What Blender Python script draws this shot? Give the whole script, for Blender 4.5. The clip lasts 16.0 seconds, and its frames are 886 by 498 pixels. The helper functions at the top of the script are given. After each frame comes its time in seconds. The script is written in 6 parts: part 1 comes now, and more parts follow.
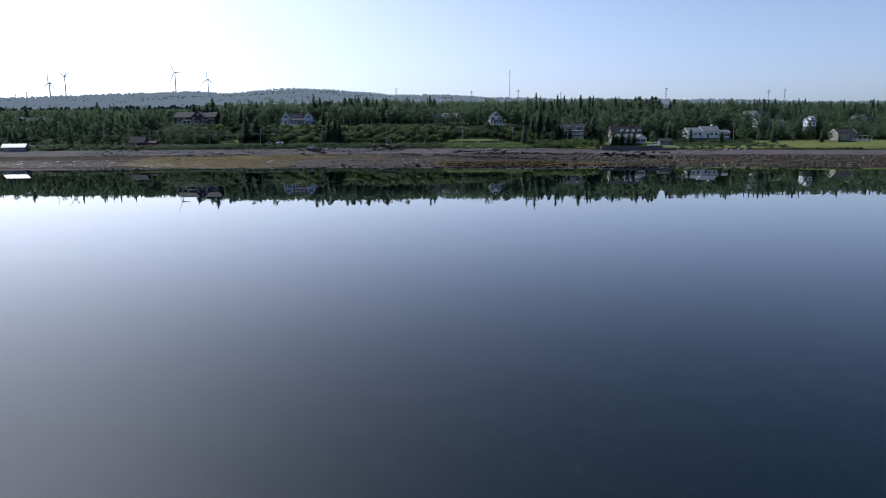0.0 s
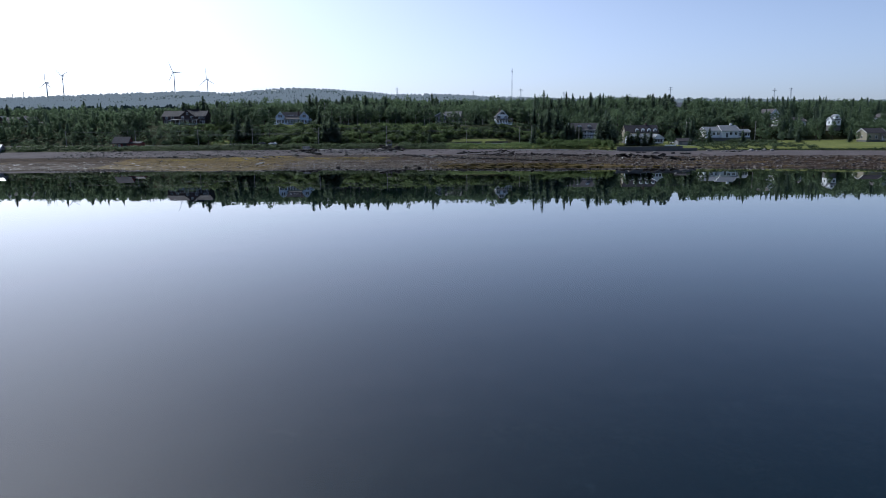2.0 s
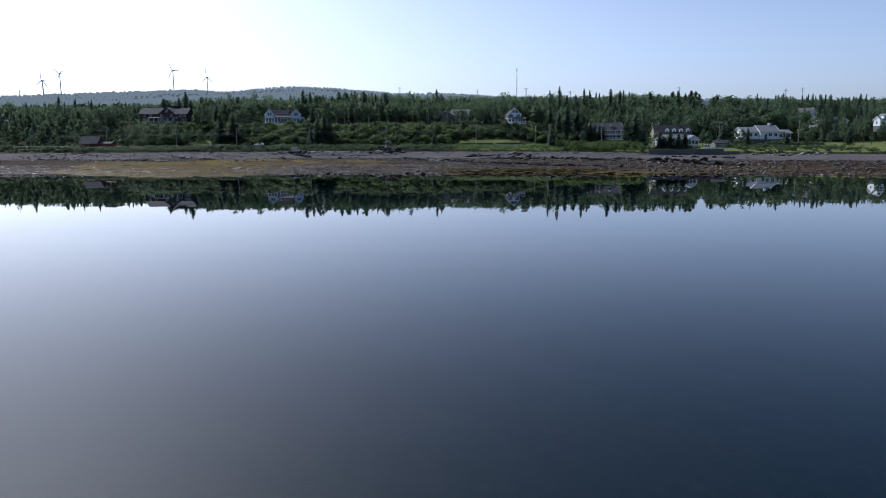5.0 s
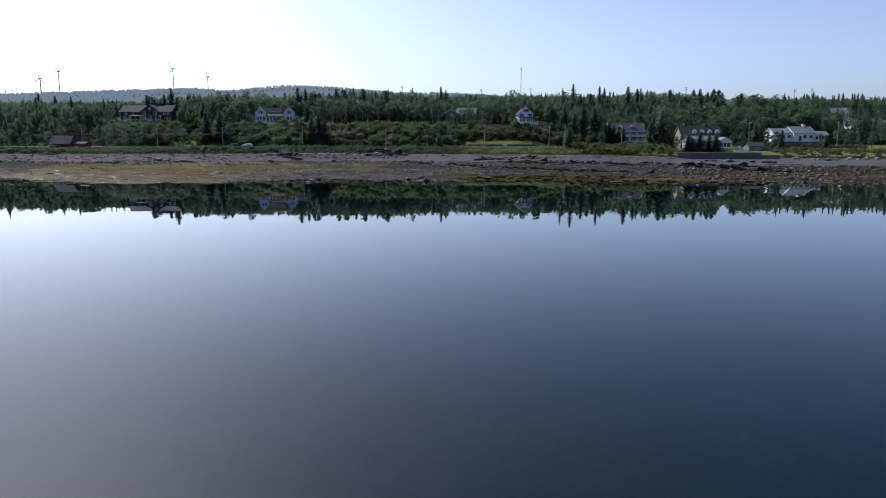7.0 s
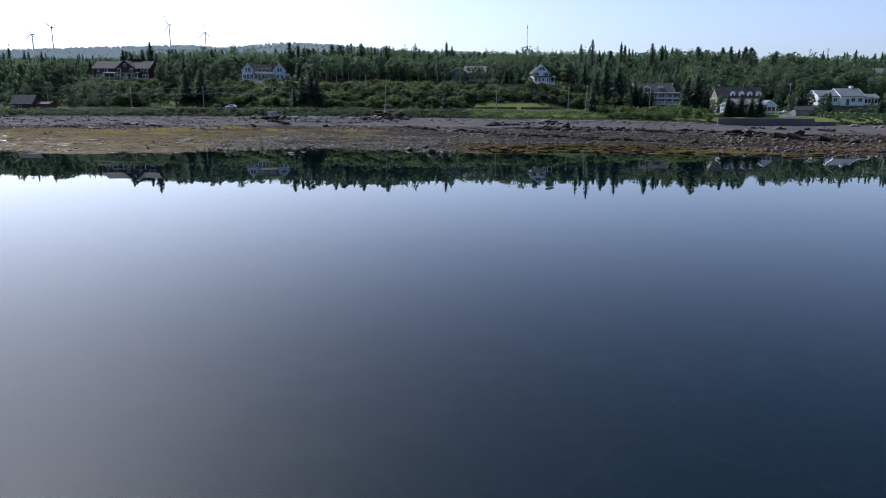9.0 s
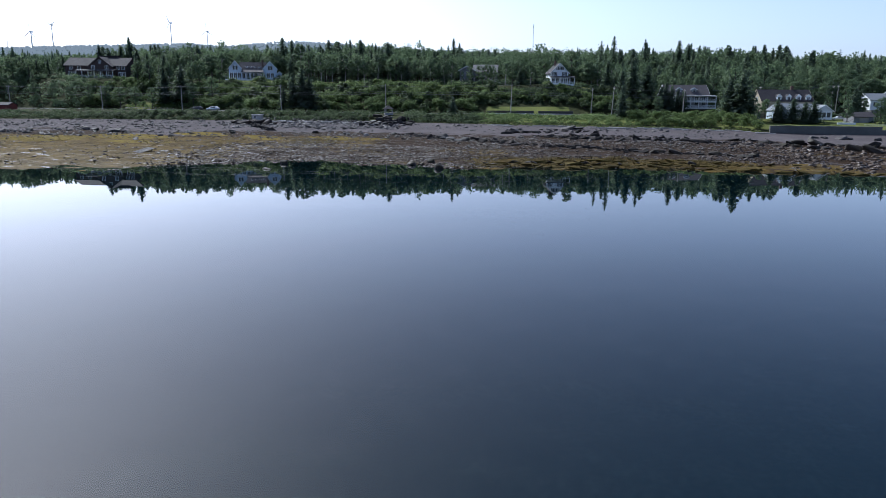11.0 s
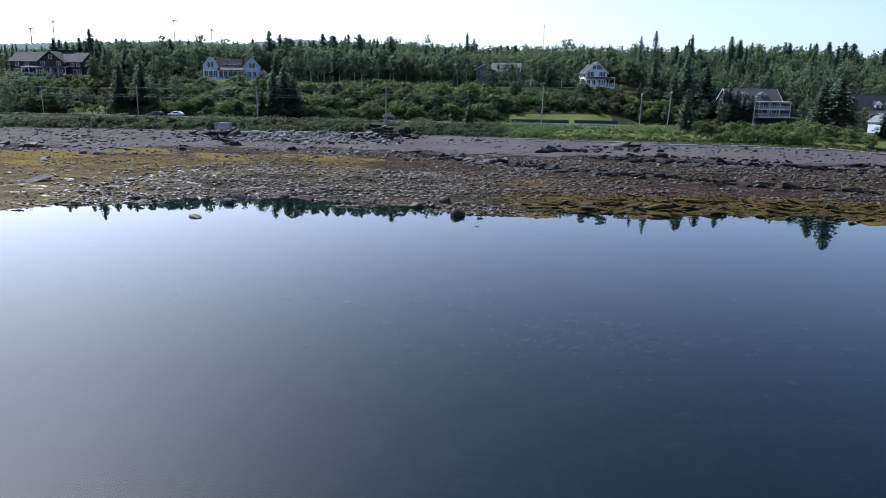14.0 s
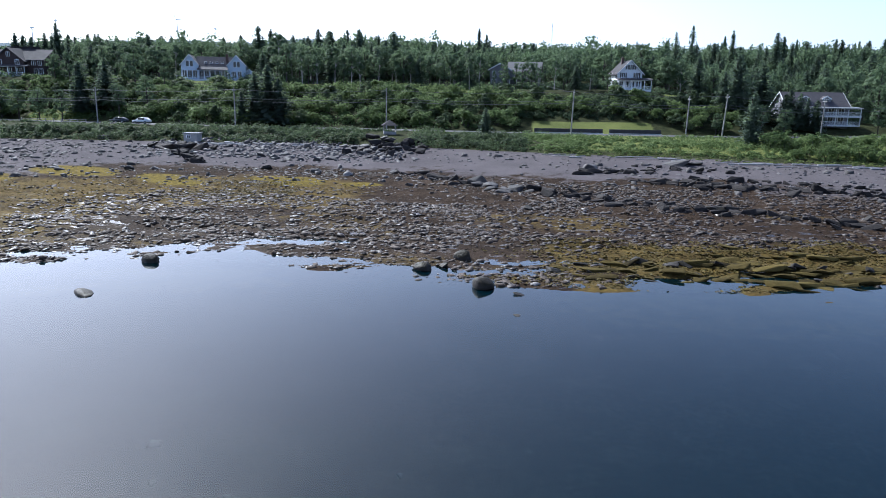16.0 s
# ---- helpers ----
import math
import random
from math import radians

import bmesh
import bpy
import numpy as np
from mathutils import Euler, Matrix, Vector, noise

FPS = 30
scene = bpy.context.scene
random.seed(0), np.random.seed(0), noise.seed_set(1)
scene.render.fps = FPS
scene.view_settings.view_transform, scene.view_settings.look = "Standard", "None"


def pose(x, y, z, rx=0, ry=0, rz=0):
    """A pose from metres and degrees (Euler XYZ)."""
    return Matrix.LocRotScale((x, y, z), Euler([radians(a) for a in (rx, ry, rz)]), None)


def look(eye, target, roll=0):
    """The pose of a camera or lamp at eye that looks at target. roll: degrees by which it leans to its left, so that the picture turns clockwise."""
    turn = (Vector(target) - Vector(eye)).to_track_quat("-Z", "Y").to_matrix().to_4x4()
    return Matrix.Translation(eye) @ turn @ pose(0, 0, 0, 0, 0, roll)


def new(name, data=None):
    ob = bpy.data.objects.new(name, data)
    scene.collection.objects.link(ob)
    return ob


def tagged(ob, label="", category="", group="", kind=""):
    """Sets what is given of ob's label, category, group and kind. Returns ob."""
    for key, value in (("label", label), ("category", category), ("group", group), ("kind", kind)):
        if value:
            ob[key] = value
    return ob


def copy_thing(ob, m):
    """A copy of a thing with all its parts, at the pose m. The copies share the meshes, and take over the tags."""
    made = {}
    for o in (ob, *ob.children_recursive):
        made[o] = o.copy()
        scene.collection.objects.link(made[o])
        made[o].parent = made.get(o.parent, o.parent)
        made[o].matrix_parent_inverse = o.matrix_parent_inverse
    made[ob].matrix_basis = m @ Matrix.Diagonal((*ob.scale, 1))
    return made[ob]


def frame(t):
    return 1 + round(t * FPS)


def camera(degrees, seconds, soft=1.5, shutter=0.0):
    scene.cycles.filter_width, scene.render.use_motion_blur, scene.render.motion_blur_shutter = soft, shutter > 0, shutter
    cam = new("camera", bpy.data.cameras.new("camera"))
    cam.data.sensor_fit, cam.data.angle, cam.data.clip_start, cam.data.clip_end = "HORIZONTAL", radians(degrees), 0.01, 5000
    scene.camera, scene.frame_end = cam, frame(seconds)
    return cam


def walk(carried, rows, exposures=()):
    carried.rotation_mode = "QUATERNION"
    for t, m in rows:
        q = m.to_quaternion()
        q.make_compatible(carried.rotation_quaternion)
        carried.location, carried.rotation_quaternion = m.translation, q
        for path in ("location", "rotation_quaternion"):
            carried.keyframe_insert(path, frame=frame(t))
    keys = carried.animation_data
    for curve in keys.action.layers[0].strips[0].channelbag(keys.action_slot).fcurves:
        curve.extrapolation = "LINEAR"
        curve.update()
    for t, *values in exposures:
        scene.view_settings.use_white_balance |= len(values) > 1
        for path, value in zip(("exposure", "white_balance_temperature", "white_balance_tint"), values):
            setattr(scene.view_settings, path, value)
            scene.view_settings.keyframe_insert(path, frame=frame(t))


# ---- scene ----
# ---- camera ----
cam = camera(64.6, 16.0, soft=0.85)
ROWS = [
    (0.0, 0.33, 0.03, 13.51, 0.00, -9.46, 0.37),
    (0.5, 0.09, 5.77, 13.45, 0.02, -9.46, 0.40),
    (1.0, -0.16, 11.69, 13.41, 0.05, -9.46, 0.42),
    (1.5, -0.42, 17.77, 13.38, 0.07, -9.46, 0.43),
    (2.0, -0.68, 24.03, 13.35, 0.10, -9.46, 0.43),
    (2.5, -0.96, 30.44, 13.34, 0.13, -9.46, 0.42),
    (3.0, -1.24, 36.99, 13.33, 0.16, -9.46, 0.41),
    (3.5, -1.54, 43.69, 13.33, 0.20, -9.46, 0.38),
    (4.0, -1.84, 50.52, 13.34, 0.24, -9.46, 0.35),
    (4.5, -2.16, 57.47, 13.36, 0.28, -9.46, 0.31),
    (5.0, -2.48, 64.54, 13.39, 0.32, -9.46, 0.27),
    (5.5, -2.81, 71.72, 13.42, 0.37, -9.46, 0.22),
    (6.0, -3.15, 79.00, 13.47, 0.42, -9.46, 0.17),
    (6.5, -3.50, 86.37, 13.52, 0.47, -9.46, 0.11),
    (7.0, -3.86, 93.83, 13.58, 0.52, -9.46, 0.05),
    (7.5, -4.23, 101.36, 13.66, 0.58, -9.46, -0.02),
    (8.0, -4.61, 108.96, 13.74, 0.64, -9.46, -0.08),
    (8.5, -4.99, 116.63, 13.83, 0.71, -9.46, -0.15),
    (8.6, -5.07, 118.17, 13.85, 0.72, -12.62, -0.16),
    (9.0, -5.39, 124.34, 13.93, 0.78, -12.62, -0.22),
    (9.5, -5.79, 132.11, 14.03, 0.85, -12.62, -0.29),
    (10.0, -6.21, 139.91, 14.15, 0.92, -12.62, -0.35),
    (10.5, -6.63, 147.73, 14.27, 1.00, -12.62, -0.42),
    (11.0, -7.06, 155.59, 14.41, 1.09, -12.62, -0.49),
    (11.5, -7.50, 163.45, 14.55, 1.17, -12.62, -0.55),
    (12.0, -7.96, 171.32, 14.70, 1.26, -12.62, -0.61),
    (12.5, -8.42, 179.19, 14.86, 1.36, -12.62, -0.67),
    (13.0, -8.88, 187.05, 15.03, 1.45, -12.62, -0.72),
    (13.5, -9.36, 194.89, 15.21, 1.56, -12.62, -0.77),
    (14.0, -9.85, 202.71, 15.40, 1.66, -12.62, -0.82),
    (14.5, -10.35, 210.49, 15.59, 1.77, -12.62, -0.85),
    (15.0, -10.85, 218.23, 15.80, 1.89, -12.62, -0.88),
    (15.5, -11.37, 225.92, 16.01, 2.01, -12.62, -0.91),
    (16.0, -11.89, 233.56, 16.23, 2.13, -12.62, -0.93),
]
walk(cam, [(t, pose(x, y, z, 90 + pitch, roll, yaw)) for t, x, y, z, yaw, pitch, roll in ROWS],
     [(0.0, -0.05, 5400.0, 8.0), (8.0, 0.12, 5400.0, 8.0), (12.0, 0.5, 5350.0, 8.0), (14.5, 0.68, 5350.0, 8.0), (16.0, 0.9, 5300.0, 8.0)])

# ---- light ----
SUN_EL, SUN_AZ = 42.0, -40.0            # degrees; azimuth from +y, clockwise seen from above
world = bpy.data.worlds.new("sky")
scene.world = world
world.use_nodes = True
wn = world.node_tree
sky = wn.nodes.new("ShaderNodeTexSky")
sky.sky_type = "NISHITA"
sky.sun_disc = False
sky.sun_elevation = radians(SUN_EL)
sky.sun_rotation = radians(SUN_AZ)
sky.altitude = 0.0
sky.air_density, sky.dust_density, sky.ozone_density = 0.5, 3.0, 1.6
wn.nodes["Background"].inputs[1].default_value = 0.130
# sea haze: a pale veil round the whole horizon that thins out with height
dirs = wn.nodes.new("ShaderNodeTexCoord")
axes = wn.nodes.new("ShaderNodeSeparateXYZ")
wn.links.new(dirs.outputs["Generated"], axes.inputs[0])
veil = wn.nodes.new("ShaderNodeMapRange")
veil.interpolation_type = "SMOOTHSTEP"
veil.inputs["From Min"].default_value, veil.inputs["From Max"].default_value = -0.05, 0.42
veil.inputs["To Min"].default_value, veil.inputs["To Max"].default_value = 1.0, 0.0
wn.links.new(axes.outputs["Z"], veil.inputs["Value"])
haze = wn.nodes.new("ShaderNodeMix")
haze.data_type, haze.blend_type = "RGBA", "ADD"
haze.inputs["B"].default_value = (1.9, 1.95, 2.0, 1)
wn.links.new(veil.outputs["Result"], haze.inputs["Factor"])
wn.links.new(sky.outputs[0], haze.inputs["A"])
wn.links.new(haze.outputs["Result"], wn.nodes["Background"].inputs[0])
sun = new("sun", bpy.data.lights.new("sun", "SUN"))
sun.data.energy, sun.data.angle, sun.data.color = 4.0, radians(0.6), (1.0, 0.93, 0.82)
_a, _e = radians(SUN_AZ), radians(SUN_EL)
sun.matrix_world = look((0, 0, 200), (-math.sin(_a) * math.cos(_e), -math.cos(_a) * math.cos(_e), 200 - math.sin(_e)))

# ---- materials ----


class Nodes:
    """Short hand for a node material."""

    def __init__(self, name):
        self.mat = bpy.data.materials.new(name)
        self.mat.use_nodes = True
        self.tree = self.mat.node_tree
        self.bsdf = self.tree.nodes["Principled BSDF"]
        self.out = self.tree.nodes["Material Output"]
        self.coord = self.node("ShaderNodeTexCoord")
        self.geo = self.node("ShaderNodeNewGeometry")

    def node(self, kind, operation="", attribute_name="", blend=""):
        n = self.tree.nodes.new(kind)
        if operation:
            n.operation = operation
        if attribute_name:
            n.attribute_name = attribute_name
        if blend:
            n.data_type, n.blend_type = "RGBA", blend
        return n

    def link(self, a, b):
        self.tree.links.new(a, b)
        return a

    def noise(self, scale, detail=4.0, rough=0.6, vec=None, stretch=None):
        n = self.node("ShaderNodeTexNoise")
        n.inputs["Scale"].default_value, n.inputs["Detail"].default_value, n.inputs["Roughness"].default_value = scale, detail, rough
        src = vec or self.geo.outputs["Position"]
        if stretch:
            m = self.node("ShaderNodeMapping")
            m.inputs["Scale"].default_value = stretch
            self.link(src, m.inputs["Vector"])
            src = m.outputs["Vector"]
        self.link(src, n.inputs["Vector"])
        return n.outputs["Fac"]

    def ramp(self, fac, stops):
        r = self.node("ShaderNodeValToRGB")
        els = r.color_ramp.elements
        while len(els) < len(stops):
            els.new(0.5)
        for e, (p, c) in zip(els, stops):
            e.position, e.color = p, (*c, 1) if not isinstance(c, float) else (c, c, c, 1)
        self.link(fac, r.inputs["Fac"])
        return r.outputs["Color"]

    def mix(self, fac, a, b, kind="MIX"):
        n = self.node("ShaderNodeMix", blend=kind)
        for sock, v in ((n.inputs["Factor"], fac), (n.inputs["A"], a), (n.inputs["B"], b)):
            if isinstance(v, (int, float)):
                sock.default_value = v
            elif isinstance(v, tuple):
                sock.default_value = (*v, 1)
            else:
                self.link(v, sock)
        return n.outputs["Result"]

    def math(self, op, a, b=0.0):
        n = self.node("ShaderNodeMath", operation=op)
        for sock, v in ((n.inputs[0], a), (n.inputs[1], b)):
            if isinstance(v, (int, float)):
                sock.default_value = v
            else:
                self.link(v, sock)
        return n.outputs[0]

    def attr(self, name):
        n = self.node("ShaderNodeAttribute", attribute_name=name)
        return n.outputs["Fac"]

    def bump(self, height, strength, distance):
        b = self.node("ShaderNodeBump")
        b.inputs["Strength"].default_value, b.inputs["Distance"].default_value = strength, distance
        self.link(height, b.inputs["Height"])
        self.link(b.outputs["Normal"], self.bsdf.inputs["Normal"])

    def set(self, color=None, rough=None, metal=None, **more):
        for key, v in (("Base Color", color), ("Roughness", rough), ("Metallic", metal), *more.items()):
            if v is None:
                continue
            sock = self.bsdf.inputs[key]
            if isinstance(v, tuple):
                sock.default_value = (*v, 1)
            elif isinstance(v, (int, float)):
                sock.default_value = v
            else:
                self.link(v, sock)
        return self.mat


def plain(name, color, rough=0.6, spread=0.18, scale=3.0, metal=0.0, bump=0.0):
    """A painted, wooden or stone surface with stains at two scales."""
    m = Nodes(name)
    big = m.noise(scale * 0.35, 3, vec=m.coord.outputs["Object"])
    fine = m.noise(scale * 6.0, 5, vec=m.coord.outputs["Object"])
    both = m.math("ADD", m.math("MULTIPLY", big, 0.6), m.math("MULTIPLY", fine, 0.4))
    lo = tuple(c * (1 - spread) for c in color)
    hi = tuple(min(1.0, c * (1 + spread)) for c in color)
    col = m.ramp(both, [(0.3, lo), (0.7, hi)])
    if bump:
        m.bump(fine, 0.5, bump)
    return m.set(col, rough, metal)


def boards(name, color, pitch=0.15, rough=0.65, spread=0.2, vertical=False):
    """Lapped boards or shingle courses: a relief of lines, with weathering."""
    m = Nodes(name)
    sep = m.node("ShaderNodeSeparateXYZ")
    m.link(m.coord.outputs["Object"], sep.inputs[0])
    along = sep.outputs["X"] if vertical else sep.outputs["Z"]
    saw = m.math("FRACT", m.math("DIVIDE", along, pitch))
    grain = m.noise(2.0, 6, 0.7, vec=m.coord.outputs["Object"], stretch=(1, 1, 8))
    big = m.noise(0.5, 3, vec=m.coord.outputs["Object"])
    both = m.math("ADD", m.math("MULTIPLY", grain, 0.5), m.math("MULTIPLY", big, 0.5))
    col = m.ramp(both, [(0.3, tuple(c * (1 - spread) for c in color)), (0.7, tuple(min(1.0, c * (1 + spread)) for c in color))])
    m.bump(saw, 0.6, 0.02)
    return m.set(col, rough, **{"Specular IOR Level": 0.2})


def foliage(name, lo, hi, glow=0.25, rough=0.6):
    """Leaves: a colour that varies from plant to plant and clump to clump, partly lit through."""
    m = Nodes(name)
    info = m.node("ShaderNodeObjectInfo")
    f = m.math("ADD", m.math("MULTIPLY", info.outputs["Random"], 0.45),
               m.math("ADD", m.math("MULTIPLY", m.geo.outputs["Random Per Island"], 0.16), m.math("MULTIPLY", m.noise(0.35, 3), 0.46)))
    col = m.ramp(f, [(0.2, lo), (0.85, hi)])
    m.set(col, rough, **{"Specular IOR Level": 0.06})
    tr = m.node("ShaderNodeBsdfTranslucent")
    m.link(m.mix(0.5, col, (0.170, 0.230, 0.115)), tr.inputs["Color"])
    mx = m.node("ShaderNodeMixShader")
    mx.inputs[0].default_value = glow
    m.link(m.bsdf.outputs[0], mx.inputs[1])
    m.link(tr.outputs[0], mx.inputs[2])
    m.link(mx.outputs[0], m.out.inputs["Surface"])
    return m.mat


def rock(name, lo, hi, rough=0.75, weed=None, gloss=False, sheen=0.35, bare=0.42):
    m = Nodes(name)
    info = m.node("ShaderNodeObjectInfo")
    f = m.math("ADD", m.math("MULTIPLY", m.noise(1.3, 6, 0.7), 0.55),
               m.math("ADD", m.math("MULTIPLY", info.outputs["Random"], 0.25), m.math("MULTIPLY", m.geo.outputs["Random Per Island"], 0.3)))
    col = m.ramp(f, [(0.25, lo), (0.8, hi)])
    if weed:
        sep = m.node("ShaderNodeSeparateXYZ")
        m.link(m.geo.outputs["Normal"], sep.inputs[0])
        cover = m.math("MULTIPLY", m.ramp(m.noise(0.8, 5, 0.7), [(bare, 0.0), (bare + 0.16, 1.0)]), m.ramp(sep.outputs["Z"], [(0.2, 0.0), (0.6, 1.0)]))
        col = m.mix(cover, col, m.ramp(m.noise(3.0, 6, 0.7), [(0.34, tuple(c * 0.6 for c in weed)), (0.66, tuple(c * 2.4 for c in weed))]))
    m.bump(m.noise(5.0, 8, 0.7), 0.7, 0.08)
    if gloss:
        # some stones are wet and shine, others have dried
        rough = m.ramp(m.geo.outputs["Random Per Island"], [(0.05, 0.3), (0.5, 0.75)])
    return m.set(col, rough, **{"Specular IOR Level": 0.3 if gloss else sheen})


# the shore and the land behind it are one sheet: cover masks choose what lies on it
g = Nodes("shore_ground")
sand = g.ramp(g.math("ADD", g.math("MULTIPLY", g.noise(0.12, 4), 0.5), g.math("MULTIPLY", g.noise(2.5, 6, 0.75), 0.5)),
              [(0.3, (0.058, 0.051, 0.054)), (0.7, (0.125, 0.111, 0.113))])
cobble = g.ramp(g.math("ADD", g.math("MULTIPLY", g.noise(2.6, 8, 0.85), 0.65), g.math("MULTIPLY", g.noise(0.25, 4), 0.35)),
                [(0.36, (0.010, 0.006, 0.004)), (0.5, (0.028, 0.018, 0.011)), (0.66, (0.075, 0.053, 0.037))])
wrack = g.ramp(g.math("ADD", g.math("MULTIPLY", g.noise(0.3, 5, 0.7), 0.5), g.math("MULTIPLY", g.noise(3.0, 6, 0.75), 0.5)),
               [(0.36, (0.034, 0.023, 0.009)), (0.5, (0.078, 0.054, 0.017)), (0.64, (0.140, 0.098, 0.026))])
turf = g.ramp(g.math("ADD", g.math("MULTIPLY", g.noise(0.15, 4), 0.5), g.math("MULTIPLY", g.noise(4.0, 6, 0.75), 0.5)),
              [(0.3, (0.055, 0.074, 0.022)), (0.7, (0.185, 0.195, 0.060))])
floor_duff = g.ramp(g.noise(0.8, 5), [(0.3, (0.018, 0.022, 0.010)), (0.7, (0.05, 0.055, 0.022))])
edge = g.math("SUBTRACT", g.noise(0.5, 6, 0.7), 0.5)


def masked(name, sharp=0.12, shake=0.9):
    return g.ramp(g.math("ADD", g.attr(name), g.math("MULTIPLY", edge, shake)), [(0.5 - sharp, 0.0), (0.5 + sharp, 1.0)])


col = g.mix(masked("sand", 0.2, 2.2), cobble, sand)
col = g.mix(masked("wrack"), col, wrack)
algae = g.ramp(g.noise(1.6, 6, 0.75), [(0.35, (0.055, 0.041, 0.010)), (0.65, (0.185, 0.138, 0.022))])
col = g.mix(masked("algae", 0.15, 1.1), col, algae)
col = g.mix(masked("land", 0.1, 0.6), col, floor_duff)
col = g.mix(masked("turf", 0.1, 0.5), col, turf)
# inland the ground colour shifts to blue-green with distance, as painted haze
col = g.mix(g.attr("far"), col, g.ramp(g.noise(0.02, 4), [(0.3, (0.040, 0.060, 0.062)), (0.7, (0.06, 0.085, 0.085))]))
g.bump(g.noise(2.2, 8, 0.75), 0.6, 0.12)
# shallow puddles and wet films between the stones of the lower beach
puddle = g.math("MULTIPLY", g.ramp(g.noise(0.55, 5, 0.6, stretch=(0.6, 1.3, 1)), [(0.60, 0.0), (0.65, 1.0)]), g.ramp(g.attr("wet"), [(0.25, 0.0), (0.6, 1.0)]))
wet = g.mix(puddle, g.ramp(g.attr("wet"), [(0.2, 0.95), (0.9, 0.75)]), (0.12, 0.12, 0.12))
M_GROUND = g.set(col, wet, **{"Specular IOR Level": g.math("ADD", 0.04, g.math("MULTIPLY", puddle, 0.4))})

w = Nodes("sea_water")
long_swell = w.noise(0.10, 1, 0.4, stretch=(0.4, 1.3, 1))
ripple = w.noise(0.5, 2, 0.5, stretch=(0.3, 1.2, 1))
relief = w.node("ShaderNodeBump")
relief.inputs["Strength"].default_value, relief.inputs["Distance"].default_value = 0.4, 0.02
w.link(w.math("ADD", long_swell, w.math("MULTIPLY", ripple, 0.09)), relief.inputs["Height"])
# clear but murky: part of the light reaches the bed, part is scattered back blue-green
clear, murk, body = w.node("ShaderNodeBsdfTransparent"), w.node("ShaderNodeBsdfDiffuse"), w.node("ShaderNodeMixShader")
clear.inputs["Color"].default_value = (0.42, 0.52, 0.44, 1)
murk.inputs["Color"].default_value = (0.0012, 0.0165, 0.0260, 1)
body.inputs[0].default_value = 0.38
w.link(clear.outputs[0], body.inputs[1])
w.link(murk.outputs[0], body.inputs[2])
shine, edge_on, surface = w.node("ShaderNodeBsdfGlossy"), w.node("ShaderNodeFresnel"), w.node("ShaderNodeMixShader")
shine.inputs["Roughness"].default_value, edge_on.inputs["IOR"].default_value = 0.0, 1.333
for sock in (shine.inputs["Normal"], edge_on.inputs["Normal"]):
    w.link(relief.outputs["Normal"], sock)
w.link(w.math("MINIMUM", w.math("MULTIPLY", edge_on.outputs[0], w.math("ADD", 1.05, w.math("MULTIPLY", edge_on.outputs[0], 0.7))), 1.0), surface.inputs[0])
w.link(body.outputs[0], surface.inputs[1])
w.link(shine.outputs[0], surface.inputs[2])
w.link(surface.outputs[0], w.out.inputs["Surface"])
M_WATER = w.mat

M_SUNKEN = rock("sunken_stone", (0.035, 0.034, 0.026), (0.115, 0.108, 0.082))
M_BED = rock("sea_bed_weed", (0.020, 0.028, 0.012), (0.085, 0.090, 0.040))
M_ROCK = rock("dry_rock", (0.014, 0.013, 0.012), (0.085, 0.077, 0.074))
M_WEED_ROCK = rock("weedy_ledge", (0.014, 0.011, 0.005), (0.100, 0.076, 0.024), 0.9, sheen=0.05)
M_PALE_ROCK = rock("pale_rock", (0.10, 0.092, 0.088), (0.25, 0.235, 0.225))
M_WET_ROCK = rock("wet_rock", (0.007, 0.006, 0.005), (0.036, 0.030, 0.025), 0.6, weed=(0.013, 0.010, 0.004), sheen=0.2)
M_STONES = rock("beach_stones", (0.007, 0.005, 0.004), (0.072, 0.052, 0.039), 0.5, gloss=True)
M_LEDGE = rock("ledge_rock", (0.008, 0.007, 0.007), (0.050, 0.044, 0.041), 0.85, sheen=0.12)
M_UPPER_STONES = rock("upper_beach_stones", (0.018, 0.017, 0.018), (0.105, 0.097, 0.098), 0.7)
M_WRACK = foliage("rockweed", (0.036, 0.028, 0.009), (0.105, 0.080, 0.022), 0.0, 0.6)
M_SPRUCE = foliage("spruce_needles", (0.048, 0.068, 0.058), (0.104, 0.136, 0.104), 0.58)
M_LEAF = foliage("broad_leaves", (0.062, 0.098, 0.062), (0.135, 0.182, 0.096), 0.48)
M_SHRUB = foliage("shrub_leaves", (0.066, 0.105, 0.036), (0.170, 0.220, 0.070), 0.55)
M_ROSE = foliage("rugosa_leaves", (0.034, 0.052, 0.030), (0.080, 0.108, 0.050), 0.4)
# brighter copy of the shrub leaves: sunlight on the slope put into the colour
M_BRIGHT = foliage("bright_scrub_leaves", (0.090, 0.130, 0.036), (0.200, 0.250, 0.078), 0.55)
M_GRASS = foliage("shore_grass", (0.06, 0.085, 0.02), (0.17, 0.19, 0.06), 0.35)
M_BARK = plain("bark", (0.05, 0.043, 0.036), 0.9, 0.4, 6.0, bump=0.03)
M_BIRCH = plain("pale_bark", (0.32, 0.30, 0.27), 0.85, 0.35, 6.0, bump=0.02)
# dark green of the far slopes, with a blue haze tint in the colour
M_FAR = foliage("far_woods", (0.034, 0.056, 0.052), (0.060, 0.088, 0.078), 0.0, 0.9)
# air haze over the far ridge, put into its blue-grey colour and emission
hz = Nodes("painted_ridge_haze")
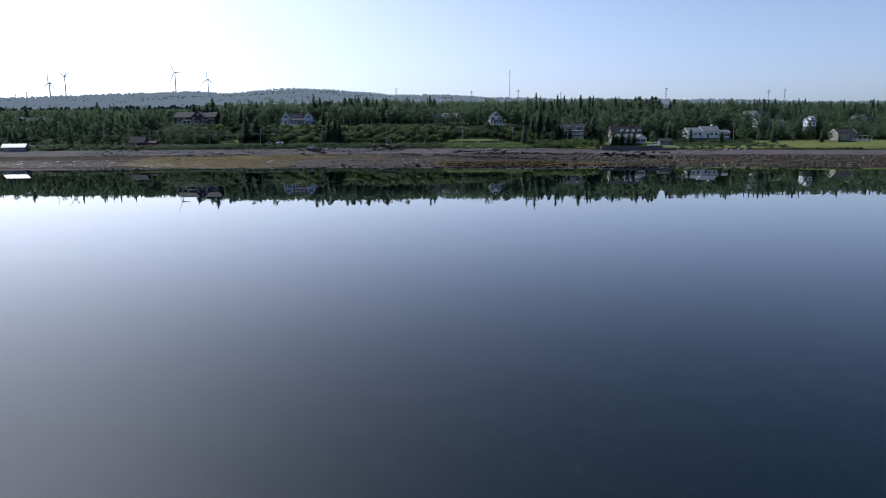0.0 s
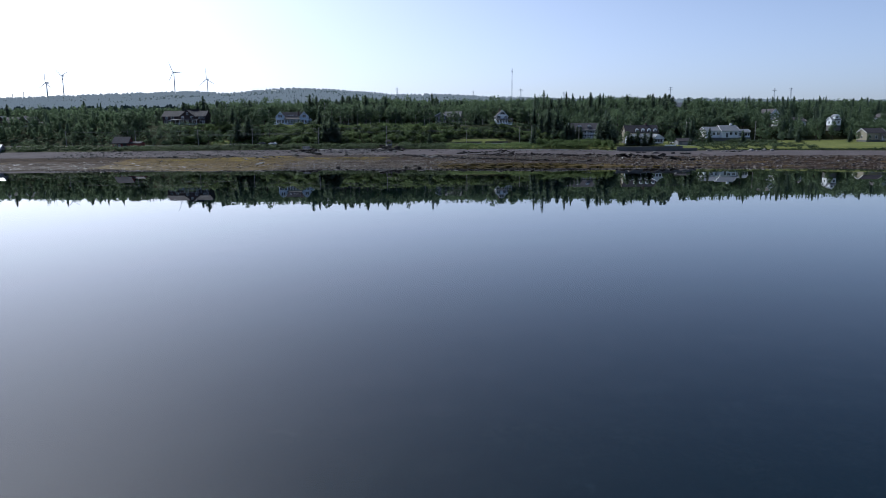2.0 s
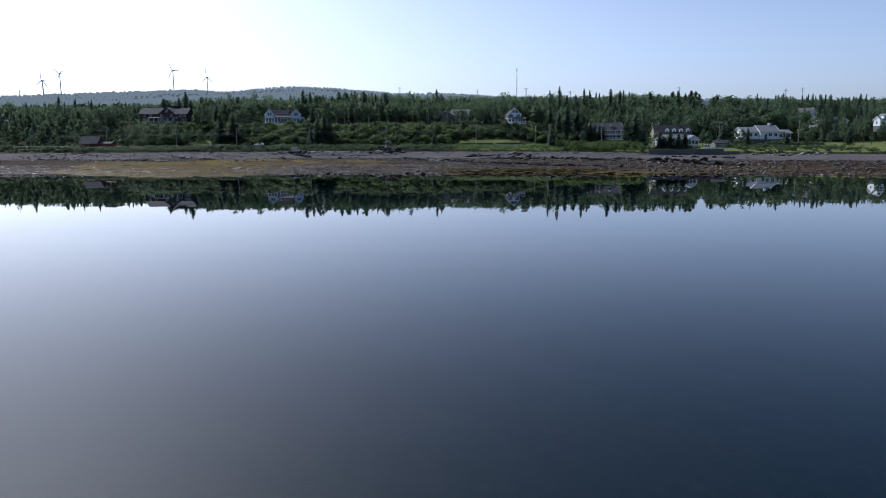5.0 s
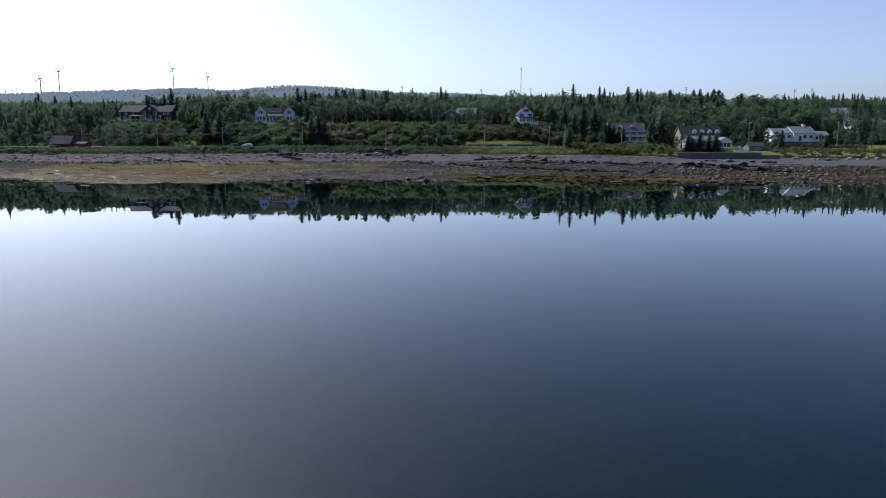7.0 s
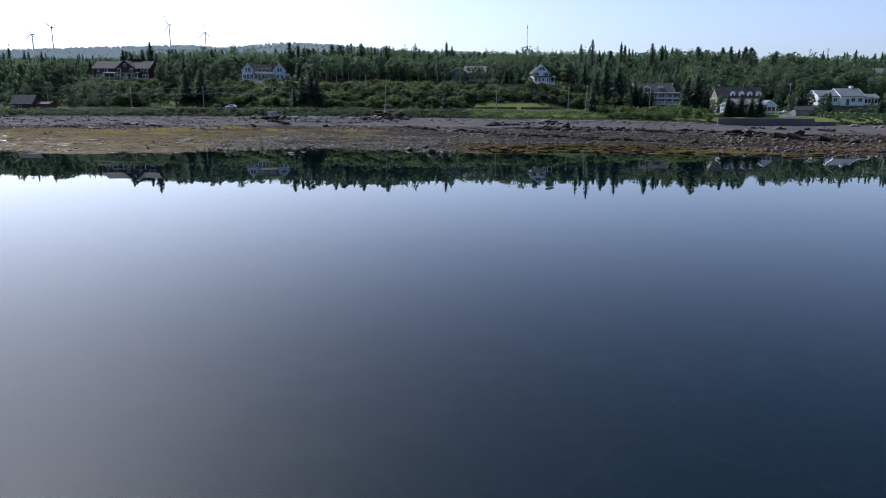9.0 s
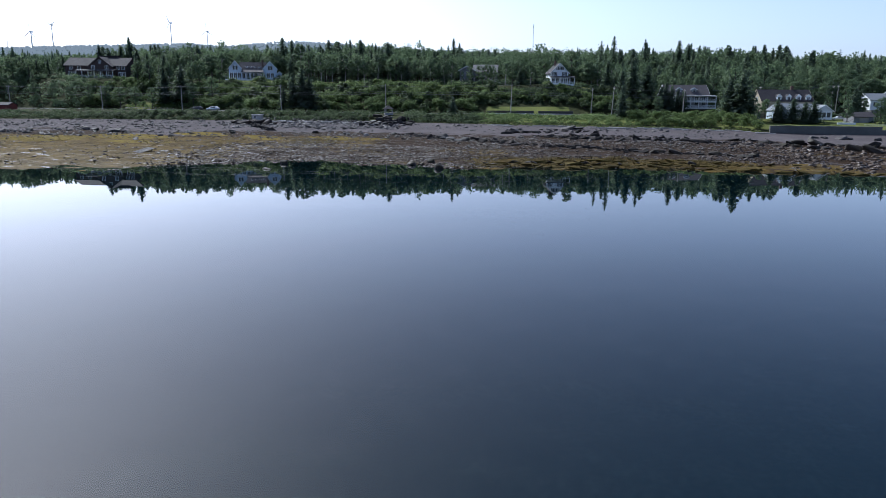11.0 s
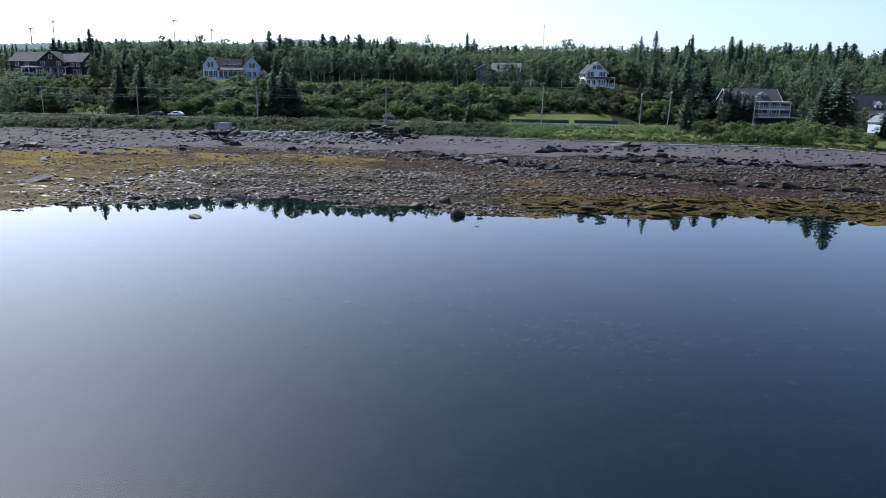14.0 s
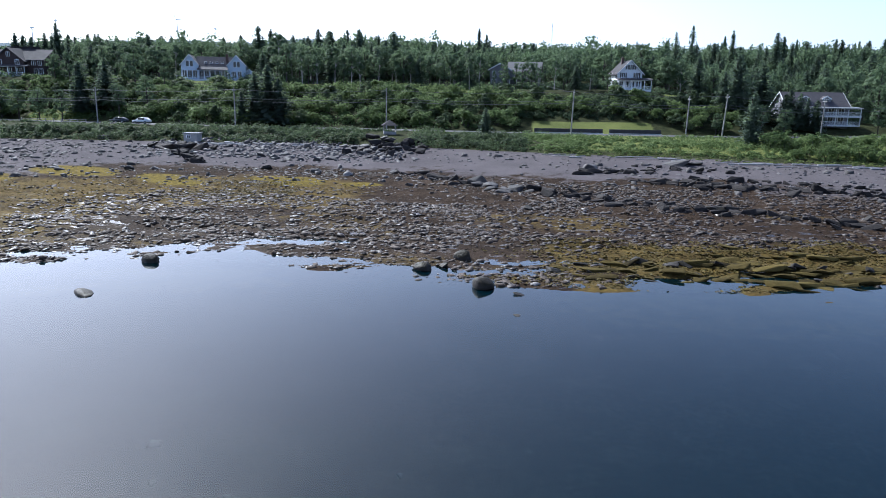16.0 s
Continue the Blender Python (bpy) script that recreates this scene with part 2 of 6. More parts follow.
M_PAINTED_HAZE = hz.set(hz.ramp(hz.noise(0.02, 3), [(0.3, (0.045, 0.056, 0.060)), (0.7, (0.070, 0.084, 0.086))]), 1.0, **{"Emission Color": (0.56, 0.63, 0.68), "Emission Strength": 0.30, "Specular IOR Level": 0.0})
M_ASPHALT = plain("asphalt", (0.055, 0.055, 0.058), 0.85, 0.25, 1.0, bump=0.01)
M_CONCRETE = plain("concrete", (0.105, 0.105, 0.10), 0.85, 0.25, 0.8, bump=0.02)
M_WHITE = boards("white_clapboard", (0.70, 0.72, 0.74), 0.16, spread=0.08)
M_TRIM = plain("white_trim", (0.76, 0.77, 0.78), 0.5, 0.06)
M_BLUEGREY = boards("blue_grey_clapboard", (0.50, 0.57, 0.66), 0.16, spread=0.1)
M_BROWN = boards("brown_shingle", (0.060, 0.042, 0.040), 0.18, spread=0.3)
M_CREAM = boards("cream_clapboard", (0.30, 0.27, 0.205), 0.16, spread=0.1)
M_GREYSIDING = boards("grey_siding", (0.20, 0.20, 0.22), 0.16, spread=0.2)
M_RED = boards("barn_red", (0.16, 0.045, 0.040), 0.2, spread=0.3, vertical=True)
M_ROOF_GREY = boards("grey_shingle_roof", (0.085, 0.078, 0.082), 0.22, 0.85, 0.22)
M_ROOF_BROWN = boards("brown_shingle_roof", (0.046, 0.042, 0.046), 0.22, 0.85, 0.25)
M_ROOF_DULL = boards("dull_grey_roof", (0.15, 0.148, 0.145), 0.25, 0.8, 0.2)
M_ROOF_PALE = boards("pale_metal_roof", (0.17, 0.18, 0.19), 0.4, 0.4, 0.1)
M_BRICK = plain("brick_chimney", (0.10, 0.062, 0.052), 0.85, 0.3, 5.0, bump=0.02)
M_POLE = plain("weathered_pole", (0.30, 0.28, 0.26), 0.85, 0.25, 2.0)
M_WIRE = plain("cable", (0.10, 0.10, 0.105), 0.6)
M_STEEL = plain("galvanised_steel", (0.50, 0.51, 0.52), 0.45, 0.1, 1.0, 0.6)
M_TURBINE = plain("turbine_white", (0.78, 0.79, 0.80), 0.5, 0.05)
M_DRIFT = plain("driftwood", (0.36, 0.345, 0.33), 0.85, 0.3, 3.0, bump=0.02)
M_DARKWOOD = plain("dark_timber", (0.060, 0.055, 0.052), 0.85, 0.3, 3.0, bump=0.02)
M_PLANK = plain("weathered_plank", (0.13, 0.122, 0.115), 0.95, 0.35, 3.0, bump=0.02)
M_RUBBER = plain("rubber", (0.02, 0.02, 0.02), 0.8)
M_CARDARK = plain("dark_car_paint", (0.045, 0.05, 0.06), 0.3, 0.05)
M_CARWHITE = plain("white_car_paint", (0.72, 0.73, 0.74), 0.3, 0.05)
gl = Nodes("window_glass")
M_GLASS = gl.set((0.02, 0.025, 0.03), 0.06, **{"Specular IOR Level": 0.6})

# ---- mesh helpers ----


def finish(name, verts, faces, mat, parent=None, label="", smooth=False):
    me = bpy.data.meshes.new(name)
    me.from_pydata([tuple(v) for v in verts], [], [tuple(f) for f in faces])
    me.materials.append(mat)
    if smooth:
        me.polygons.foreach_set("use_smooth", [True] * len(me.polygons))
    ob = new(name, me)
    if parent:
        ob.parent = parent
    if label:
        ob["label"] = label
    return ob


def part(name, bm, mat, parent, label="", smooth=False):
    me = bpy.data.meshes.new(name)
    bm.to_mesh(me)
    bm.free()
    me.materials.append(mat)
    if smooth:
        me.polygons.foreach_set("use_smooth", [True] * len(me.polygons))
    ob = new(name, me)
    if parent:
        ob.parent = parent
    if label:
        ob["label"] = label
    return ob


def box(bm, x0, x1, y0, y1, z0, z1, m=None):
    vs = [bm.verts.new(p) for p in ((x0, y0, z0), (x1, y0, z0), (x1, y1, z0), (x0, y1, z0), (x0, y0, z1), (x1, y0, z1), (x1, y1, z1), (x0, y1, z1))]
    for f in ((0, 3, 2, 1), (4, 5, 6, 7), (0, 1, 5, 4), (1, 2, 6, 5), (2, 3, 7, 6), (3, 0, 4, 7)):
        bm.faces.new([vs[i] for i in f])
    if m is not None:
        bmesh.ops.transform(bm, matrix=m, verts=vs)
    return vs


def boxes(*specs):
    bm = bmesh.new()
    for s in specs:
        box(bm, *s)
    return bm


def tube(bm, a, b, r0, r1, n=7):
    """A tapered stick from a to b."""
    a, b = Vector(a), Vector(b)
    q = (b - a).to_track_quat("Z", "Y")
    rings = []
    for p, r in ((a, r0), (b, r1)):
        rings.append([bm.verts.new(p + q @ Vector((r * math.cos(k * math.tau / n), r * math.sin(k * math.tau / n), 0))) for k in range(n)])
    for k in range(n):
        bm.faces.new((rings[0][k], rings[0][(k + 1) % n], rings[1][(k + 1) % n], rings[1][k]))
    bm.faces.new(rings[0][::-1])
    bm.faces.new(rings[1])


def thing(name, at, label, category, group="", turn=0.0, kind=""):
    ob = new(name)
    ob.empty_display_size = 0.5
    ob.matrix_world = pose(*at, 0, 0, turn)
    return tagged(ob, label, category, group, kind)


# ---- the lie of the land ----


def lerp_table(x, xs, vs):
    return np.interp(x, xs, vs)


def value_noise(x, y, seed, octaves=4, gain=0.5):
    """Smooth lattice noise in -1..1 for arrays."""
    total, amp, norm = np.zeros_like(x, dtype=float), 1.0, 0.0
    for k in range(octaves):
        xi, yi = np.floor(x), np.floor(y)
        fx, fy = x - xi, y - yi
        fx, fy = fx * fx * (3 - 2 * fx), fy * fy * (3 - 2 * fy)

        def h(i, j):
            v = np.sin(i * 127.1 + j * 311.7 + seed * 74.7 + k * 17.3) * 43758.5453
            return (v - np.floor(v)) * 2 - 1
        total += amp * ((h(xi, yi) * (1 - fx) + h(xi + 1, yi) * fx) * (1 - fy) + (h(xi, yi + 1) * (1 - fx) + h(xi + 1, yi + 1) * fx) * fy)
        norm += amp
        amp *= gain
        x, y = x * 2.03 + 11.7, y * 2.03 + 5.1
    return total / norm


def water_edge(x):
    return lerp_table(x, [-500, -190, -135, -112, -95, -72, -56, -44, -32, -22, -10, 2, 14, 26, 45, 70, 105, 160, 500],
                      [300, 303, 306, 284, 281, 284, 296, 301, 301, 297, 294, 293, 293, 296, 292, 288, 281, 266, 240])


def bank_edge(x):
    return lerp_table(x, [-500, -230, -116, -70, -48, -35, -20, 9, 27, 41, 71, 79, 112, 145, 190, 500],
                      [362, 371, 381, 382, 384, 379, 377, 368, 366, 359, 358, 354, 354, 351, 333, 315])


def bank_height(x):
    return lerp_table(x, [-500, 55, 90, 500], [5.0, 5.0, 4.0, 4.0])


def road_line(x):
    return lerp_table(x, [-600, -136, -105, -67, -31, 11, 45, 66, 88, 100, 130, 170, 600], [432, 418, 412, 405, 403, 398, 398, 402, 410, 418, 434, 452, 480])


def terrace_line(x):
    return lerp_table(x, [-600, -285, -155, -95, -35, 35, 58, 75, 90, 120, 150, 230, 600], [468, 458, 446, 453, 437, 432, 432, 425, 424, 430, 440, 470, 500])


def terrace_height(x):
    return lerp_table(x, [-600, -285, -155, -80, -35, 35, 58, 75, 90, 115, 150, 230, 600], [16, 18.2, 18.6, 18.4, 17.0, 17.3, 14.5, 9.6, 9.3, 8.8, 9.2, 14.8, 16])


def ridge_height(b):
    return lerp_table(b, [-2500, -1236, -841, -683, -605, -478, -383, -289, -210, -132, -53, 184, 657, 1239, 2500],
                      [100, 112, 123, 125, 119, 130, 134, 127, 123, 116, 112, 105, 96, 86, 80])


def ground(x, y):
    """Height of the bare land for arrays of x and y."""
    x, y = np.asarray(x, float), np.asarray(y, float)
    yw, yv, zv, yr = water_edge(x), bank_edge(x), bank_height(x), road_line(x)
    yt, zt = terrace_line(x), terrace_height(x)
    zr = np.minimum(7.2, zt - 0.6)
    z500 = lerp_table(x, [-600, -200, 60, 130, 200, 600], [22, 23, 23, 22, 19, 19])
    ridge = ridge_height(x / np.maximum(y, 400) * 2000)
    ys = [yw - 400, yw - 60, yw - 3, yw + 0.12 * (yv - yw), yv, yv + 9, yr - 4, yr + 5, yt, yt + 22, np.maximum(yt + 40, 505), 620 + 0 * x]
    ys = [np.asarray(v, float) for v in ys]
    ys[6] = np.maximum(ys[6], ys[5] + 1)
    ys[7] = np.maximum(ys[7], ys[6] + 2)
    ys[8] = np.maximum(ys[8], ys[7] + 4)
    shelf = np.clip((x + 12) / 12, 0, 1)
    zs = [-11 + 0 * x, -2.8 + 0 * x, -0.2 + 0.05 * shelf, 0.24 + 0.2 * shelf, zv, np.minimum(zv + 1.7, zr), zr, zr, zt, zt + 0.6, z500, z500 + 2]
    z = np.full(x.shape, -11.0)
    for (a, za), (b, zb) in zip(zip(ys, zs), zip(ys[1:], zs[1:])):
        s = np.clip((y - a) / (b - a), 0, 1)
        z = np.where(y >= a, za + (zb - za) * s, z)
    s = np.clip((y - 620) / 1380, 0, 1.0)
    z = np.where(y > 620, z500 + 2 + (ridge - z500 - 2) * s ** 1.3, z)
    # roughness: ledges and pools on the lower beach, soft swells on land
    u = (y - yw) / (yv - yw)
    low = np.clip(1 - np.abs(u - 0.15) / 0.45, 0, 1)
    z = z + low * (0.55 * value_noise(x / 9, y / 4, 3) + 0.22 * value_noise(x / 2.6, y / 1.5, 4))
    z = z + bump(u, -0.08, 0.2, 0.07) * 0.35 * value_noise(x / 6, y / 2.2, 8)
    mid = np.clip(1 - np.abs(u - 0.45) / 0.25, 0, 1)
    z = z + mid * 0.3 * np.abs(value_noise(x / 7, y / 2.2, 9))
    inland = np.clip((y - yr - 6) / 20, 0, 1)
    return z + inland * 0.5 * value_noise(x / 14, y / 14, 5) + np.clip((y - 620) / 600, 0, 1) * 6 * value_noise(x / 160, y / 160, 6)


def ground_at(x, y):
    return float(ground(np.array([x]), np.array([y]))[0])


def bump(v, a, b, soft):
    return np.clip((v - a) / soft, 0, 1) * np.clip((b - v) / soft, 0, 1)


def cover(x, y):
    """Masks of what lies on the ground: sand, wrack, land, turf, wet; far sets the painted haze."""
    yw, yv, yr, yt = water_edge(x), bank_edge(x), road_line(x), terrace_line(x)
    u = (y - yw) / (yv - yw)
    n1, n2 = value_noise(x / 22, y / 9, 12), value_noise(x / 8, y / 4, 13)
    sand = np.clip((u - 0.60 + 0.12 * n1 + 0.08 * n2) / 0.12, 0, 1)
    left_flat = bump(x, -150, -20, 14) * bump(u, -0.2, 0.60, 0.12) * np.clip(1.15 + 0.6 * n1 + 0.3 * n2, 0, 1)
    left_flat *= 1 - 0.95 * bump(x, -62, -14, 8) * bump(u, -0.1, 0.32, 0.08)
    right_fringe = bump(x, -9, 76, 8) * bump(u, -0.2, 0.24, 0.10) * np.clip(0.85 + 0.9 * n2, 0, 1)
    thin = 0.5 * bump(u, -0.2, 0.55, 0.2) * np.clip(0.6 + n1, 0, 1)
    wrack = np.maximum(np.maximum(left_flat, right_fringe), thin)
    algae = np.zeros_like(u)
    for ax, ay, rx, ry in ((-58, 340, 7, 5.6), (-40, 341.5, 7, 5.0), (-75, 344, 9, 6), (-92, 337, 14, 7), (-112, 333, 14, 8), (-28, 339, 4, 2), (-84, 326, 10, 4)):
        algae = np.maximum(algae, 1.15 - ((x - ax + 0.6 * (y - ay)) / rx) ** 2 - ((y - ay) / ry) ** 2)
    algae = np.clip(algae, 0, 1)
    land = np.clip((y - yv) / 2 + 0.4, 0, 1)
    strip = bump(y, yr + 3.5, yr + 13, 1.5) * bump(x, 2, 34, 3)
    terrace = bump(y, yt - 3.5, yt + 3, 1.5) * (bump(x, -62, 3, 4) + 0.6 * bump(x, -110, -78, 4)) + bump(y, yt - 3, yt + 8, 2) * bump(x, 40, 50, 2)
    lawn = bump(x, 168, 216, 5) * bump(y, yv + 8, yv + 36, 4) + 0.6 * bump(x, 121, 150, 4) * bump(y, yv + 20, yv + 40, 4)
    bank = 0.62 * bump(y, yv + 1, yr + 2, 3) * np.clip((x - 2) / 8, 0, 1)
    yard = bump(x, 86, 121, 3) * bump(y, yv + 2, 388, 2)
    side = bump(x, -134, -112, 3) * bump(y, yr + 3, yr + 12, 2)
    turf = np.clip(np.maximum.reduce([strip, terrace, lawn, bank, yard, side]), 0, 1)
    wet = np.clip(1.1 - u / 0.5, 0, 1) * np.clip(1 + u / 0.03, 0, 1)
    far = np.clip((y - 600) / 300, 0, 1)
    return sand, wrack, algae, land, turf, wet, far


def grid_axis(breaks):
    """Break points with a step in between: [(from, step), ..., (to, 0)]."""
    out = []
    for (a, s), (b, _) in zip(breaks, breaks[1:]):
        out += list(np.arange(a, b - s * 0.3, s))
    return np.array(out + [breaks[-1][0]])


gx = grid_axis([(-4500, 300), (-1500, 60), (-420, 12), (-180, 3), (-120, 1.3), (110, 3), (260, 12), (480, 60), (1500, 300), (4500, 0)])
gy = grid_axis([(-400, 80), (160, 8), (240, 2), (276, 0.9), (345, 1.4), (470, 4), (560, 15), (900, 60), (2400, 400), (4800, 0)])
XX, YY = np.meshgrid(gx, gy)
ZZ = ground(XX, YY)
nx, ny = len(gx), len(gy)
idx = np.arange(nx * ny).reshape(ny, nx)
quads = np.stack([idx[:-1, :-1], idx[:-1, 1:], idx[1:, 1:], idx[1:, :-1]], -1).reshape(-1, 4)
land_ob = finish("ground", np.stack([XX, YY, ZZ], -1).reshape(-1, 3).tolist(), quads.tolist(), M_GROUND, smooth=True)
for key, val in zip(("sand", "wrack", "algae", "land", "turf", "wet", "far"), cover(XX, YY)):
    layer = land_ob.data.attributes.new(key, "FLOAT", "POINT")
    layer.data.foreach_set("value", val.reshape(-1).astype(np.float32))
tagged(land_ob, "tidal shore of sand, cobbles and rockweed below wooded rising land", "ground", kind="structure")

water = finish("water", [(-4500, -4500, 0), (4500, -4500, 0), (4500, 420, 0), (-4500, 420, 0)], [(0, 1, 2, 3)], M_WATER)
tagged(water, "calm mirror-smooth dark sea water", "water", kind="structure")

# ---- buildings ----


def roof_slab(bm, a, b, c, d, thick):
    """A slab over the four corners a, b (eave), c, d (ridge)."""
    top = [Vector(p) for p in (a, b, c, d)]
    low = [p - Vector((0, 0, thick)) for p in top]
    t = [bm.verts.new(p) for p in top]
    u = [bm.verts.new(p) for p in low]
    bm.faces.new(t)
    bm.faces.new(u[::-1])
    for k in range(4):
        bm.faces.new((t[k], u[k], u[(k + 1) % 4], t[(k + 1) % 4]))


def gable(house, x0, x1, y0, y1, z0, ze, zr, axis, wall, roof, over=0.45, trim=None):
    """Walls with a pitched roof on them; axis: the way that the ridge runs."""
    bm = bmesh.new()
    if axis == "x":
        m = (y0 + y1) / 2
        pts = [(y0, z0), (y1, z0), (y1, ze), (m, zr), (y0, ze)]
        rings = [[bm.verts.new((x, y, z)) for y, z in pts] for x in (x0, x1)]
    else:
        m = (x0 + x1) / 2
        pts = [(x0, z0), (x1, z0), (x1, ze), (m, zr), (x0, ze)]
        rings = [[bm.verts.new((x, y, z)) for x, z in pts] for y in (y0, y1)]
    for k in range(5):
        bm.faces.new((rings[0][k], rings[0][(k + 1) % 5], rings[1][(k + 1) % 5], rings[1][k]))
    bm.faces.new(rings[0][::-1])
    bm.faces.new(rings[1])
    bmesh.ops.recalc_face_normals(bm, faces=bm.faces)
    part("wall", bm, wall, house)
    bm = bmesh.new()
    half = (y1 - y0) / 2 if axis == "x" else (x1 - x0) / 2
    drop = (zr - ze) / half * over
    e, up = over, 0.22
    if axis == "x":
        roof_slab(bm, (x0 - e, y0 - e, ze - drop + up), (x1 + e, y0 - e, ze - drop + up), (x1 + e, m, zr + up), (x0 - e, m, zr + up), 0.2)
        roof_slab(bm, (x1 + e, y1 + e, ze - drop + up), (x0 - e, y1 + e, ze - drop + up), (x0 - e, m, zr + up), (x1 + e, m, zr + up), 0.2)
    else:
        roof_slab(bm, (x0 - e, y1 + e, ze - drop + up), (x0 - e, y0 - e, ze - drop + up), (m, y0 - e, zr + up), (m, y1 + e, zr + up), 0.2)
        roof_slab(bm, (x1 + e, y0 - e, ze - drop + up), (x1 + e, y1 + e, ze - drop + up), (m, y1 + e, zr + up), (m, y0 - e, zr + up), 0.2)
    bmesh.ops.recalc_face_normals(bm, faces=bm.faces)
    part("roof", bm, roof, house)
    if trim:
        bm = bmesh.new()
        ends = ((x0 - e, x0 - e - 0.06), (x1 + e, x1 + e + 0.06)) if axis == "x" else ((y0 - e, y0 - e - 0.06),)
        for a, b in ends:
            for s in (-1, 1):
                lo = half + e
                pts = [(s * lo, ze - drop - 0.04), (s * lo, ze - drop + up + 0.05), (0, zr + up + 0.05), (0, zr - 0.04)]
                ring = []
                for q in (a, b):
                    ring.append([bm.verts.new((q, m + o, z) if axis == "x" else (m + o, q, z)) for o, z in pts])
                for k in range(4):
                    bm.faces.new((ring[0][k], ring[0][(k + 1) % 4], ring[1][(k + 1) % 4], ring[1][k]))
                bm.faces.new(ring[0][::-1])
                bm.faces.new(ring[1])
        bmesh.ops.recalc_face_normals(bm, faces=bm.faces)
        part("bargeboard", bm, trim, house)


FACE = {"front": 0, "left": -90, "right": 90}


def window(house, x, y, z, w, h, face="front", trim=None, bars=1, shutters=None):
    """A framed window whose middle is at (x, y, z) on an outer wall."""
    m = pose(x, y, z, 0, 0, FACE[face])
    t = 0.1
    bm = bmesh.new()
    rings = []
    for y_, grow in ((0.02, t), (-0.08, t), (-0.08, 0.0), (0.02, 0.0)):
        a, c = w / 2 + grow, h / 2 + grow
        rings.append([bm.verts.new(m @ Vector(p)) for p in ((-a, y_, -c), (a, y_, -c), (a, y_, c), (-a, y_, c))])
    for p, q in zip(rings, rings[1:]):
        for k in range(4):
            bm.faces.new((p[k], p[(k + 1) % 4], q[(k + 1) % 4], q[k]))
    bmesh.ops.recalc_face_normals(bm, faces=bm.faces)
    fr = part("window", bm, trim or M_TRIM, house)
    bm = bmesh.new()
    box(bm, -w / 2, w / 2, -0.03, 0.02, -h / 2, h / 2, m)
    part("pane", bm, M_GLASS, fr, "dark reflecting glass")
    for k in range(bars):
        c = -w / 2 + w * (k + 1) / (bars + 1)
        bm = bmesh.new()
        box(bm, c - 0.035, c + 0.035, -0.065, -0.034, -h / 2, h / 2, m)
        part("glazing_bar", bm, trim or M_TRIM, fr)
    if shutters:
        for s in (-1, 1):
            bm = bmesh.new()
            c = s * (w / 2 + t + 0.2)
            box(bm, c - 0.19, c + 0.19, -0.06, 0.02, -h / 2, h / 2, m)
            part("shutter", bm, shutters, house, "dark shutter")


def porch(house, x0, x1, y0, y1, zf, zr, posts, mat=None, roof=None, rail=True, slope=0.4, thick=0.3):
    """A veranda: a deck, posts, a railing and a shed roof."""
    mat = mat or M_TRIM
    part("deck", boxes((x0, x1, y0, y1, zf - thick, zf)), mat, house, "white-edged timber deck")
    for k in range(posts):
        c = x0 + 0.1 + (x1 - x0 - 0.2) * k / max(1, posts - 1)
        part("post", boxes((c - 0.09, c + 0.09, y0 + 0.04, y0 + 0.22, zf, zr)), mat, house)
    if rail:
        bm = bmesh.new()
        box(bm, x0, x1, y0 + 0.08, y0 + 0.16, zf + 0.85, zf + 0.95)
        box(bm, x0, x1, y0 + 0.08, y0 + 0.16, zf + 0.12, zf + 0.19)
        for k in range(int((x1 - x0) / 0.22)):
            c = x0 + 0.11 + k * 0.22
            box(bm, c - 0.025, c + 0.025, y0 + 0.1, y0 + 0.14, zf + 0.15, zf + 0.88)
        part("railing", bm, mat, house)
    if roof:
        bm = bmesh.new()
        roof_slab(bm, (x0 - 0.3, y0 - 0.3, zr + 0.25), (x1 + 0.3, y0 - 0.3, zr + 0.25), (x1 + 0.3, y1, zr + 0.25 + slope), (x0 - 0.3, y1, zr + 0.25 + slope), 0.18)
        part("porch_roof", bm, roof, house)
        part("porch_beam", boxes((x0, x1, y0 + 0.02, y0 + 0.24, zr - 0.02, zr + 0.08)), mat, house)


def chimney(house, x, y, z0, z1, mat, s=0.45):
    bm = boxes((x - s, x + s, y - s, y + s, z0, z1), (x - s - 0.08, x + s + 0.08, y - s - 0.08, y + s + 0.08, z1, z1 + 0.15), (x - s / 2, x + s / 2, y - s / 2, y + s / 2, z1 + 0.15, z1 + 0.4))
    part("chimney", bm, mat, house)


def dormer(house, x, y0, y1, z0, w, wall, roof, h=1.3, rise=0.7):
    gable(house, x - w / 2, x + w / 2, y0, y1, z0, z0 + h, z0 + h + rise, "y", wall, roof, 0.15, M_TRIM)
    window(house, x, y0, z0 + h * 0.6, w * 0.5, h * 0.75)


def door(house, x, y, z, mat, w=0.95, h=2.05):
    d = part("door", boxes((x - w / 2, x + w / 2, y - 0.06, y + 0.02, z, z + h)), mat, house)
    part("door_frame", boxes((x - w / 2 - 0.1, x - w / 2, y - 0.08, y + 0.02, z, z + h + 0.1), (x + w / 2, x + w / 2 + 0.1, y - 0.08, y + 0.02, z, z + h + 0.1), (x - w / 2, x + w / 2, y - 0.08, y + 0.02, z + h, z + h + 0.1)), M_TRIM, d)


# big brown house with a cross gable
h = thing("brown_house", (-157.5, 456, 18.2), "large dark brown shingled house with a cross gable and long porch", "house", "houses on the hill")
part("foundation", boxes((-14.2, 12.0, 0, 11, -3, 0.6)), M_DARKWOOD, h)
gable(h, -14, 11.8, 0, 11, 0.4, 5.9, 9.0, "x", M_BROWN, M_ROOF_BROWN, 0.6)
